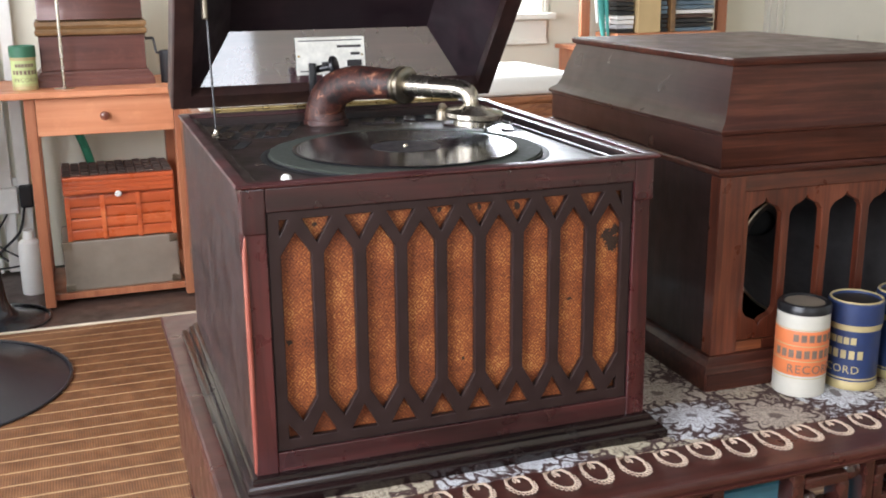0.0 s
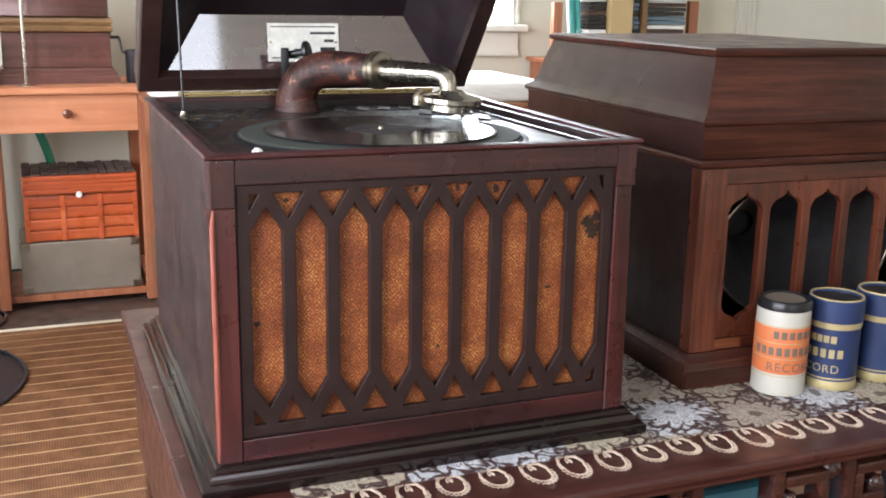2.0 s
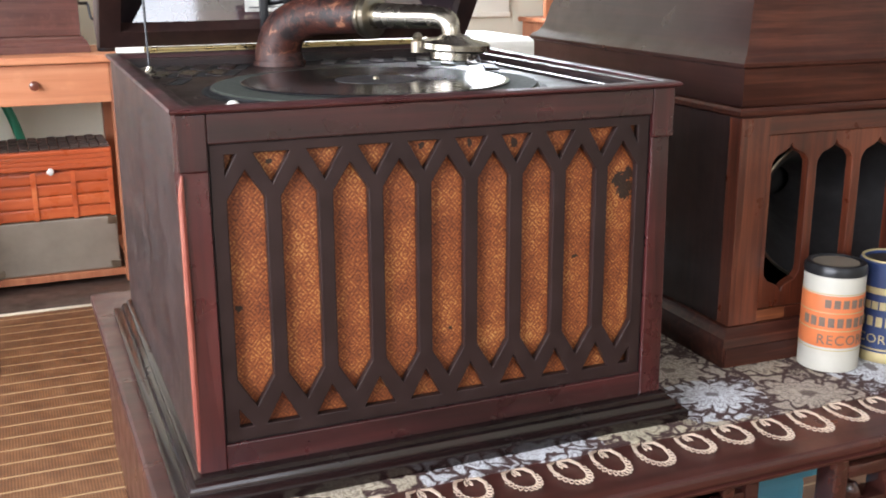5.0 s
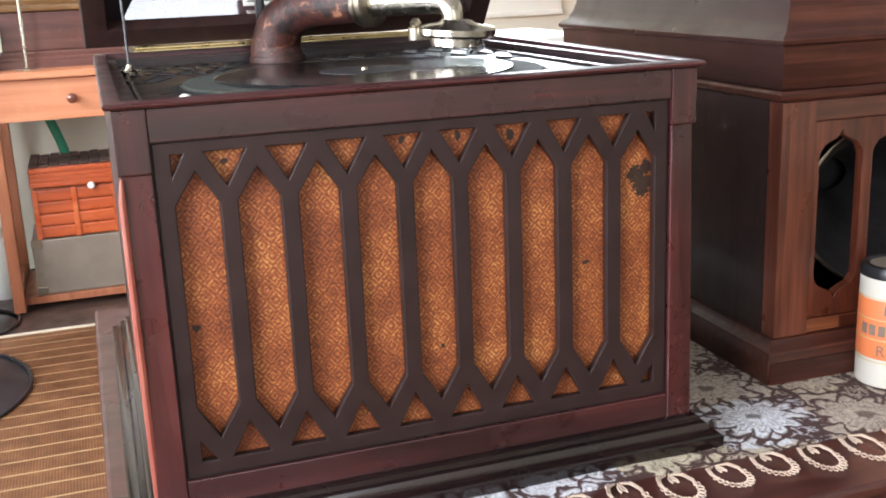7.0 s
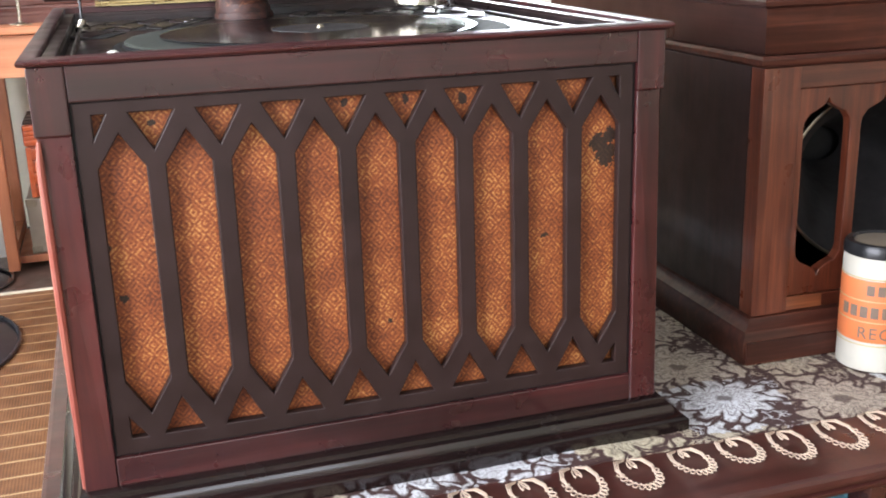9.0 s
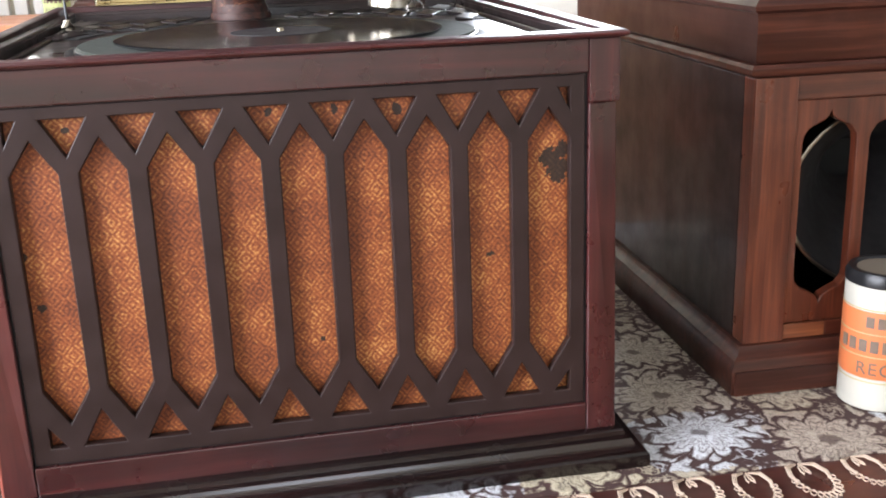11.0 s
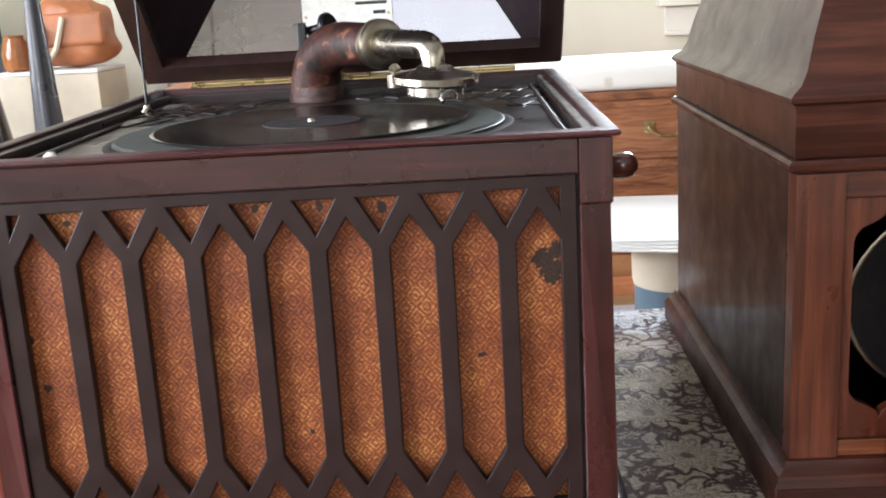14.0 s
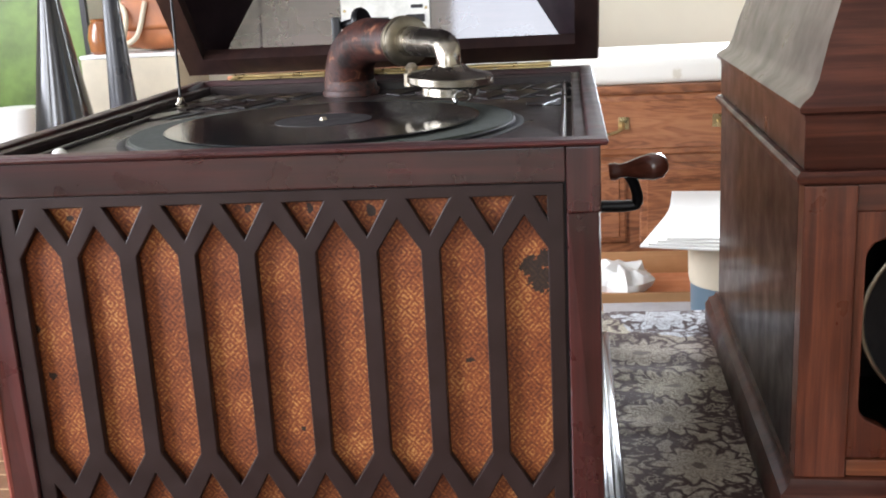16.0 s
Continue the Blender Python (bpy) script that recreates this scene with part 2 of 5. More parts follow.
def grille_cloth():
    """Orange brocade: nested gold diamonds woven 13 mm apart, with wear and a few dark stains."""
    k = Nodes("gold_brocade_cloth")
    sep = k.n("ShaderNodeSeparateXYZ")
    k.put(sep.inputs[0], k.c)
    wob = k.math("MULTIPLY", k.math("SUBTRACT", k.noise(90, 3), 0.5), 0.0025)
    x = k.math("ADD", sep.outputs[0], wob)
    z = k.math("SUBTRACT", sep.outputs[2], wob)
    P = 1 / 0.0145

    def cell(a):
        return k.math("ABSOLUTE", k.math("SUBTRACT", k.math("FRACT", k.math("MULTIPLY", a, P)), 0.5))
    u = cell(k.math("MULTIPLY", x, 1.0))
    v = cell(k.math("MULTIPLY", z, 0.86))
    d = k.math("ADD", u, v)
    rings = k.math("SINE", k.math("MULTIPLY", d, 24.0))
    thread = k.noise(1.0, 3, 0.7, k.vec((420, 420, 620)))
    wear = k.noise(24, 4, 0.65)
    g = k.math("ADD", k.math("MULTIPLY", rings, 0.075), k.math("MULTIPLY", thread, 0.68))
    g = k.math("ADD", g, k.math("MULTIPLY", k.math("SUBTRACT", wear, 0.5), 0.5))
    col = k.ramp(g, [(0.08, (0.07, 0.013, 0.004)), (0.26, (0.17, 0.042, 0.011)), (0.4, (0.31, 0.086, 0.021)), (0.56, (0.64, 0.33, 0.11))])
    broad = k.ramp(k.noise(7, 2), [(0.3, (0.86, 0.78, 0.7)), (0.7, (1.0, 1.0, 1.0))])
    col = k.mix(1.0, col, broad, "MULTIPLY")
    dirt = None
    for cx, cz, rad in ((0.184, 0.232, 0.0095), (0.177, 0.240, 0.008), (0.186, 0.246, 0.006), (0.132, 0.173, 0.0025), (0.068, 0.284, 0.0038), (-0.183, 0.163, 0.003), (0.024, 0.287, 0.003), (-0.02, 0.287, 0.003), (-0.19, 0.2, 0.003), (0.006, 0.12, 0.0018), (-0.152, 0.284, 0.0022)):
        dx = k.math("SUBTRACT", sep.outputs[0], cx)
        dz = k.math("SUBTRACT", sep.outputs[2], cz)
        r = k.math("SQRT", k.math("ADD", k.math("MULTIPLY", dx, dx), k.math("MULTIPLY", dz, dz)))
        r = k.math("ADD", r, k.math("MULTIPLY", k.math("SUBTRACT", k.noise(260, 3), 0.5), rad * 2.4))
        m = k.math("LESS_THAN", r, rad)
        dirt = m if dirt is None else k.math("MAXIMUM", dirt, m)
    col = k.mix(k.math("MULTIPLY", dirt, 0.93), col, (0.006, 0.005, 0.004))
    k.bump(g, 0.35, 0.0008)
    return k.done(col, 0.6, 0.0, 0.0, 0.2, 0.5)


M_cloth = grille_cloth()


def lace():
    """Cream lace flowers and leaves with netting over dark wood."""
    k = Nodes("cream_lace_on_wood")
    sep = k.n("ShaderNodeSeparateXYZ")
    k.put(sep.inputs[0], k.c)
    warp = k.n("ShaderNodeVectorMath", operation="ADD")
    k.put(warp.inputs[0], k.c)
    nz = k.n("ShaderNodeTexNoise")
    nz.inputs["Scale"].default_value = 22
    k.put(nz.inputs["Vector"], k.c)
    sc = k.n("ShaderNodeVectorMath", operation="SCALE")
    k.put(sc.inputs[0], nz.outputs["Color"])
    sc.inputs["Scale"].default_value = 0.035
    fine = k.n("ShaderNodeTexNoise")
    fine.inputs["Scale"].default_value, fine.inputs["Detail"].default_value = 130, 3
    k.put(fine.inputs["Vector"], k.c)
    fs = k.n("ShaderNodeVectorMath", operation="SCALE")
    k.put(fs.inputs[0], fine.outputs["Color"])
    fs.inputs["Scale"].default_value = 0.011
    both = k.n("ShaderNodeVectorMath", operation="ADD")
    k.put(both.inputs[0], sc.outputs[0])
    k.put(both.inputs[1], fs.outputs[0])
    k.put(warp.inputs[1], both.outputs[0])

    def petals(scale, count, lo, hi, rand):
        v = k.n("ShaderNodeTexVoronoi", feature="F1")
        v.voronoi_dimensions = "2D"
        v.inputs["Scale"].default_value, v.inputs["Randomness"].default_value = scale, rand
        k.put(v.inputs["Vector"], warp.outputs[0])
        sub = k.n("ShaderNodeVectorMath", operation="SUBTRACT")
        k.put(sub.inputs[0], warp.outputs[0])
        k.put(sub.inputs[1], v.outputs["Position"])
        sp = k.n("ShaderNodeSeparateXYZ")
        k.put(sp.inputs[0], sub.outputs[0])
        ang = k.math("ARCTAN2", sp.outputs[1], sp.outputs[0])
        lobe = k.math("ABSOLUTE", k.math("SINE", k.math("MULTIPLY", ang, count)))
        rim = k.math("ADD", lo, k.math("MULTIPLY", lobe, hi - lo))
        edge = k.math("SUBTRACT", rim, v.outputs["Distance"])
        return edge, v.outputs["Color"], v.outputs["Distance"]
    e1, c1, d1 = petals(10.0, 5.5, 0.3, 0.46, 0.45)
    flower = k.ramp(e1, [(0.0, 0.0), (0.05, 1.0), (0.1, 1.0), (0.125, 0.3), (0.15, 1.0), (0.21, 1.0), (0.235, 0.4), (0.26, 1.0)])
    halo = k.ramp(k.math("ADD", e1, 0.06), [(0.0, 0.0), (0.02, 1.0)])

    def edges(scale, lo, hi, jitter=1.0):
        v = k.n("ShaderNodeTexVoronoi", feature="DISTANCE_TO_EDGE")
        v.inputs["Scale"].default_value, v.inputs["Randomness"].default_value = scale, jitter
        k.put(v.inputs["Vector"], warp.outputs[0])
        return k.ramp(v.outputs["Distance"], [(lo, 0.0), (hi, 1.0)])
    cells = k.n("ShaderNodeTexVoronoi", feature="F1")
    cells.inputs["Scale"].default_value = 38
    k.put(cells.inputs["Vector"], warp.outputs[0])
    leaf = edges(38, 0.05, 0.12)
    closed = k.ramp(cells.outputs["Color"], [(0.34, 0.0), (0.4, 1.0)])
    net = k.math("SUBTRACT", 1.0, edges(150, 0.06, 0.16))
    ground = k.math("MULTIPLY", leaf, k.math("MAXIMUM", closed, k.math("MULTIPLY", net, 0.8)))
    ground = k.math("MULTIPLY", ground, k.math("SUBTRACT", 1.0, halo))
    strand = k.ramp(k.noise(1.0, 3, 0.6, k.vec((420, 260, 300), src=warp.outputs[0])), [(0.3, 0.3), (0.55, 1.0)])
    centre = k.ramp(d1, [(0.07, 0.25), (0.1, 1.0)])
    thread = k.math("MAXIMUM", k.math("MULTIPLY", flower, centre), k.math("MULTIPLY", ground, 0.92))
    tint = k.ramp(c1, [(0.25, (0.46, 0.39, 0.32)), (0.42, (0.56, 0.5, 0.36)), (0.54, (0.5, 0.43, 0.35)), (0.64, (0.66, 0.68, 0.72))])
    col = k.mix(k.math("MULTIPLY", thread, strand), (0.05, 0.022, 0.02), tint)
    k.bump(k.math("MULTIPLY", thread, strand), 0.6, 0.0015)
    return k.done(col, 0.8)


M_lace = lace()
M_thread = plain("cream_thread", (0.5, 0.39, 0.3), 0.8, 0, 0.2, 120, 0.3)


def striped_mat():
    k = Nodes("woven_floor_mat")
    sep = k.n("ShaderNodeSeparateXYZ")
    k.put(sep.inputs[0], k.c)
    wob = k.math("MULTIPLY", k.math("SUBTRACT", k.noise(8, 2), 0.5), 0.004)
    y = k.math("ADD", sep.outputs[1], wob)
    f = k.math("FRACT", k.math("MULTIPLY", y, 1 / 0.054))
    stripe = k.math("LESS_THAN", f, 0.09)
    weave = k.math("SINE", k.math("MULTIPLY", sep.outputs[0], 1250.0))
    rows = k.math("SINE", k.math("MULTIPLY", y, 900.0))
    n = k.noise(18, 4, 0.6)
    h = k.math("ADD", k.math("MULTIPLY", weave, 0.16), k.math("ADD", k.math("MULTIPLY", rows, 0.08), n))
    col = k.ramp(h, [(0.25, (0.1, 0.038, 0.013)), (0.55, (0.16, 0.066, 0.024)), (0.85, (0.23, 0.105, 0.042))])
    col = k.mix(k.math("MULTIPLY", stripe, 0.72), col, (0.5, 0.34, 0.18))
    k.bump(h, 0.3, 0.001)
    return k.done(col, 0.55)


M_mat = striped_mat()


def cushion_cloth():
    k = Nodes("white_sprigged_cloth")
    v = k.n("ShaderNodeTexVoronoi", feature="F1")
    v.inputs["Scale"].default_value, v.inputs["Randomness"].default_value = 11, 0.25
    k.put(v.inputs["Vector"], k.c)
    spot = k.ramp(k.math("ADD", v.outputs["Distance"], k.math("MULTIPLY", k.noise(160, 2), 0.12)), [(0.17, 1.0), (0.22, 0.0)])
    col = k.mix(k.math("MULTIPLY", spot, 0.5), (0.78, 0.76, 0.7), (0.45, 0.38, 0.25))
    k.bump(k.noise(50, 4), 0.2, 0.002)
    return k.done(col, 0.8)


M_cushion = cushion_cloth()

# ---- building blocks ----


def thing(name, label, category, at=(0, 0, 0), rz=0, group="", kind="", size=(1, 1, 1)):
    ob = new(name)
    ob.empty_display_size = 0.05
    ob.matrix_world = pose(*at, 0, 0, rz) @ Matrix.Diagonal((*size, 1))
    return tagged(ob, label, category, group, kind)


def part(name, bm, material, parent, label="", warp=None, smooth=False):
    if warp:
        for v in bm.verts:
            v.co = warp(v.co)
    bmesh.ops.recalc_face_normals(bm, faces=bm.faces)
    me = bpy.data.meshes.new(name)
    bm.to_mesh(me)
    bm.free()
    me.materials.append(material)
    if smooth:
        me.shade_smooth()
        me.set_sharp_from_angle(angle=radians(38))
    ob = new(name, me)
    if parent:
        ob.parent = parent
    return tagged(ob, label)


def again(ob, parent, at):
    """A further piece of the same shape, on the same mesh."""
    o = new(ob.name.split(".")[0], ob.data)
    o.parent = parent
    o.location = at
    return o


def cube(x0, x1, y0, y1, z0, z1, bevel=0.0, seg=2):
    bm = bmesh.new()
    bmesh.ops.create_cube(bm, size=1)
    for v in bm.verts:
        v.co = Vector(((x0 + x1) / 2 + v.co.x * (x1 - x0), (y0 + y1) / 2 + v.co.y * (y1 - y0), (z0 + z1) / 2 + v.co.z * (z1 - z0)))
    if bevel:
        bmesh.ops.bevel(bm, geom=list(bm.edges), offset=bevel, segments=seg, affect="EDGES", profile=0.6)
    return bm


def join(*bms):
    out = bms[0]
    for b in bms[1:]:
        me = bpy.data.meshes.new("tmp")
        b.to_mesh(me)
        b.free()
        out.from_mesh(me)
        bpy.data.meshes.remove(me)
    return out


def moved(bm, m):
    bmesh.ops.transform(bm, matrix=m, verts=bm.verts)
    return bm


def lathe(profile, seg=40, close=True):
    """A turned form from (radius, height) pairs, about z."""
    bm = bmesh.new()
    rings = []
    for r, z in profile:
        if r < 1e-6:
            rings.append([bm.verts.new((0, 0, z))])
        else:
            rings.append([bm.verts.new((r * math.cos(2 * math.pi * i / seg), r * math.sin(2 * math.pi * i / seg), z)) for i in range(seg)])
    for a, b in zip(rings, rings[1:]):
        for i in range(seg):
            j = (i + 1) % seg
            if len(a) == 1 and len(b) > 1:
                bm.faces.new((a[0], b[i], b[j]))
            elif len(b) == 1 and len(a) > 1:
                bm.faces.new((a[i], a[j], b[0]))
            elif len(a) > 1:
                bm.faces.new((a[i], a[j], b[j], b[i]))
    if close:
        for ring in (rings[0], rings[-1]):
            if len(ring) > 1:
                bm.faces.new(ring)
    return bm


def tube(points, radii, seg=16, cap=True, closed=False):
    pts = [Vector(p) for p in points]
    if not isinstance(radii, (list, tuple)):
        radii = [radii] * len(pts)
    bm = bmesh.new()
    rings, side = [], None
    n = len(pts)
    for i, p in enumerate(pts):
        a = pts[(i - 1) % n] if closed else pts[max(i - 1, 0)]
        b = pts[(i + 1) % n] if closed else pts[min(i + 1, n - 1)]
        d = (b - a).normalized()
        if side is None:
            side = d.orthogonal().normalized()
        side = (side - d * side.dot(d)).normalized()
        up = d.cross(side)
        rings.append([bm.verts.new(p + radii[i] * (math.cos(t) * side + math.sin(t) * up)) for t in (2 * math.pi * k / seg for k in range(seg))])
    for a, b in list(zip(rings, rings[1:])) + ([(rings[-1], rings[0])] if closed else []):
        for k in range(seg):
            bm.faces.new((a[k], a[(k + 1) % seg], b[(k + 1) % seg], b[k]))
    if cap and not closed:
        bm.faces.new(rings[0])
        bm.faces.new(rings[-1])
    return bm


def smooth_path(points, steps=6):
    """A rounded line through the points."""
    p = [Vector(q) for q in points]
    p = [2 * p[0] - p[1]] + p + [2 * p[-1] - p[-2]]
    out = []
    for i in range(1, len(p) - 2):
        for s in range(steps):
            t = s / steps
            out.append(0.5 * (2 * p[i] + (p[i + 1] - p[i - 1]) * t + (2 * p[i - 1] - 5 * p[i] + 4 * p[i + 1] - p[i + 2]) * t * t + (3 * p[i] - p[i - 1] - 3 * p[i + 1] + p[i + 2]) * t ** 3))
    return out + [p[-2]]


def plate(outline, holes, depth, z_is_up=True):
    """A flat board with cut-outs; the outline lies in x and z, and the board goes back in y."""
    bm = bmesh.new()
    edges = []
    for loop in [outline] + holes:
        vs = [bm.verts.new((x, 0, z)) for x, z in loop]
        edges += [bm.edges.new((vs[i], vs[(i + 1) % len(vs)])) for i in range(len(vs))]
    bmesh.ops.triangle_fill(bm, use_beauty=True, use_dissolve=False, edges=edges)
    r = bmesh.ops.extrude_face_region(bm, geom=list(bm.faces))
    bmesh.ops.translate(bm, vec=(0, depth, 0), verts=[g for g in r["geom"] if isinstance(g, bmesh.types.BMVert)])
    return bm


def moulding(profile, x0, x1, y0, y1, caps=True):
    """A moulding run round a rectangle: profile of (out, height) pairs."""
    bm = bmesh.new()
    rings = [[bm.verts.new((x0 - o, y0 - o, z)), bm.verts.new((x1 + o, y0 - o, z)), bm.verts.new((x1 + o, y1 + o, z)), bm.verts.new((x0 - o, y1 + o, z))] for o, z in profile]
    for a, b in zip(rings, rings[1:]):
        for i in range(4):
            bm.faces.new((a[i], a[(i + 1) % 4], b[(i + 1) % 4], b[i]))
    if caps:
        bm.faces.new(rings[0])
        bm.faces.new(rings[-1])
    return bm


def wrapped_bar(width, height, radius, z, centre):
    """A plain printed bar bent round a can, for a maker's name."""
    bm = bmesh.new()
    n = 4
    cols = []
    for i in range(n + 1):
        a = radians(centre) + (i / n - 0.5) * width / radius
        cols.append([bm.verts.new(((radius + d) * math.cos(a), (radius + d) * math.sin(a), z + h)) for d, h in ((0.0001, -height / 2), (0.0005, -height / 2), (0.0005, height / 2), (0.0001, height / 2))])
    for a, b in zip(cols, cols[1:]):
        for k in range(4):
            bm.faces.new((a[k], b[k], b[(k + 1) % 4], a[(k + 1) % 4]))
    bm.faces.new(cols[0])
    bm.faces.new(cols[-1])
    return bm


def wrapped_text(body, size, radius, z, centre, reach=10):
    """Letters bent round a can of that radius, their middle at the angle centre (degrees)."""
    cu = bpy.data.curves.new("letters", "FONT")
    cu.body, cu.size, cu.align_x, cu.align_y, cu.extrude = body, size, "CENTER", "CENTER", 0.0002
    cu.space_character = 1.12
    ob = new("letters", cu)
    bpy.context.view_layer.update()
    me = bpy.data.meshes.new_from_object(ob.evaluated_get(bpy.context.evaluated_depsgraph_get()))
    bpy.data.objects.remove(ob)
    bm = bmesh.new()
    bm.from_mesh(me)
    bpy.data.meshes.remove(me)
    for v in bm.verts:
        a = radians(centre) + v.co.x / radius
        r = radius + 0.0003 + v.co.z
        v.co = Vector((r * math.cos(a), r * math.sin(a), z + v.co.y))
    return bm

# ---- the room ----
FLOOR = -0.38
BACK, FRONT, LEFT, RIGHT, TOP = 2.46, -2.7, -1.75, 3.3, 2.15


def wall(name, label, outline, holes, depth, m):
    ob = part(name, plate(outline, holes, depth), M_wall, None, label)
    ob.matrix_world = m
    return tagged(ob, label, "wall", kind="structure")


def rect(x0, x1, z0, z1):
    return [(x0, z0), (x1, z0), (x1, z1), (x0, z1)]


tagged(part("floor", cube(LEFT, RIGHT, FRONT, BACK, FLOOR - 0.05, FLOOR - 0.006), M_floorw, None), "dark worn wooden floorboards", "floor", kind="structure")
tagged(part("ceiling", cube(LEFT, RIGHT, FRONT, BACK, TOP, TOP + 0.1), M_ceil, None), "unseen plain plaster ceiling, darkened to cut bounced light", "ceiling", kind="structure")
wall("wall_back", "cream painted wall with a window", rect(LEFT, RIGHT, FLOOR, TOP), [rect(0.744, 1.224, 0.374, 1.564)], 0.12, pose(0, BACK, 0))
wall("wall_front", "cream painted wall with a window", rect(LEFT, RIGHT, FLOOR, TOP), [rect(-0.27, 0.47, 0.4, 1.56)], 0.12, pose(0, FRONT - 0.12, 0))
wall("wall_left", "cream painted wall with an unseen wide window", rect(FRONT, BACK, FLOOR, TOP), [rect(-1.95, 0.05, 0.2, 1.5), rect(0.6, 1.7, 0.25, 1.45)], 0.12, pose(LEFT, 0, 0, 0, 0, 90))
wall("wall_right", "cream painted wall with an unseen wide window", rect(FRONT, BACK, FLOOR, TOP), [rect(-1.4, 0.2, 0.3, 1.6)], 0.12, pose(RIGHT + 0.12, 0, 0, 0, 0, 90))

window = thing("window_1", "cream painted sash window with a deep sill", "window", (0.984, BACK, 0.374), kind="structure", size=(0.6, 1, 1))
part("sill", cube(-0.46, 0.49, -0.06, 0.02, -0.022, 0.0, 0.004), M_trim, window)
part("apron", join(cube(-0.42, 0.46, -0.022, -0.001, -0.098, -0.024, 0.004), cube(-0.42, 0.46, -0.03, -0.001, -0.108, -0.092, 0.004)), M_trim, window)
for sx in (-0.4, 0.4):
    w = sx + (0.012 if sx > 0 else -0.012)
    part("casing", join(cube(w - 0.012, w + 0.058, -0.02, -0.001, 0.0, 1.25, 0.003), cube(w + 0.002, w + 0.014, -0.027, -0.018, 0.0, 1.25, 0.003), cube(w + 0.03, w + 0.042, -0.027, -0.018, 0.0, 1.25, 0.003)) if sx > 0 else
         join(cube(w - 0.058, w + 0.012, -0.02, -0.001, 0.0, 1.25, 0.003), cube(w - 0.03, w - 0.018, -0.027, -0.018, 0.0, 1.25, 0.003)), M_trim, window)
part("head_casing", cube(-0.49, 0.49, -0.026, -0.001, 1.19, 1.28, 0.004), M_trim, window)
part("sash", join(cube(-0.4, -0.365, 0.04, 0.075, 0.0, 1.19), cube(0.365, 0.4, 0.04, 0.075, 0.0, 1.19), cube(-0.365, 0.365, 0.04, 0.075, 0.0, 0.05), cube(-0.365, 0.365, 0.04, 0.075, 0.57, 0.61)), M_trim, window)
gd = thing("window_4", "cream painted window in the front wall", "window", (0.1, FRONT - 0.05, 0.4), kind="structure")
part("frame", join(cube(-0.37, -0.36, 0, 0.05, 0, 1.16), cube(0.36, 0.37, 0, 0.05, 0, 1.16), cube(-0.36, 0.36, 0, 0.05, 1.15, 1.16), cube(-0.36, 0.36, 0, 0.05, 0, 0.01)), M_trim, gd)
# all out of view; the one at RIGHT is added only for the fill
for nm, x, y0, y1, z0, z1 in (("window_2", LEFT, -1.95, 0.05, 0.2, 1.5), ("window_5", LEFT, 0.6, 1.7, 0.25, 1.45), ("window_3", RIGHT, -1.4, 0.2, 0.3, 1.6)):
    wi = thing(nm, "unseen wide cream painted window in a side wall", "window", (x, (y0 + y1) / 2, z0), kind="structure")
    h, d = (y1 - y0) / 2, z1 - z0
    part("frame", join(cube(-0.03, 0.03, -h, -h + 0.05, 0, d), cube(-0.03, 0.03, h - 0.05, h, 0, d), cube(-0.03, 0.03, -h + 0.05, h - 0.05, 0, 0.05), cube(-0.03, 0.03, -h + 0.05, h - 0.05, d - 0.05, d), cube(-0.02, 0.02, -0.02, 0.02, 0.05, d - 0.05)), M_trim, wi)

# cream door and its casing on the back wall
door = thing("door_2", "closed cream panelled door in a moulded casing", "door", (2.69, BACK, FLOOR), kind="structure")
part("casing", join(cube(-0.5, -0.42, -0.022, -0.001, 0, 2.1, 0.003), cube(-0.492, -0.478, -0.032, -0.02, 0, 2.1, 0.003), cube(-0.46, -0.446, -0.032, -0.02, 0, 2.1, 0.003), cube(-0.428, -0.42, -0.03, -0.02, 0, 2.1, 0.002)), M_trim, door)
part("leaf", plate(rect(-0.415, 0.415, 0.005, 2.05), [rect(-0.29, -0.05, 1.0, 1.9), rect(0.05, 0.29, 1.0, 1.9), rect(-0.29, -0.05, 0.15, 0.633), rect(0.05, 0.29, 0.15, 0.633)], -0.014), M_trim, door)
part("panel", join(*[cube(a, b, -0.007, -0.001, c, d, 0.002) for a, b in ((-0.292, -0.048), (0.048, 0.292)) for c, d in ((0.998, 1.902), (0.148, 0.635))]), M_trim, door)

left_trim = tagged(part("trim", join(*[cube(-0.78 + 0.05 * i, -0.745 + 0.05 * i, BACK - 0.03 - 0.006 * (i % 2), BACK - 0.001, FLOOR, TOP - 0.02, 0.004) for i in range(6)]), M_white, None), "white moulded upright trim beside the desk", "trim", kind="structure")

floor_mat = tagged(part("floor_mat", cube(-1.35, 2.6, -2.2, 1.815, FLOOR - 0.006, FLOOR, 0.002), M_mat, None), "brown woven floor mat with pale cross stripes", "mat", kind="structure")
tagged(part("mat_binding", cube(-1.35, 2.6, 1.815, 1.83, FLOOR - 0.006, FLOOR + 0.002, 0.001), M_cream, None), "pale bound edge of the woven mat", "mat edge", kind="structure")

# ---- low carved table ----
TX0, TX1, TY0, TY1 = -0.262, 1.05, -0.122, 0.655
table = thing("low_table", "low carved rosewood table with fretted apron", "table", (0.39, 0.24, FLOOR))


def tloc(b):
    return moved(b, Matrix.Translation((-0.39, -0.24, -FLOOR)))


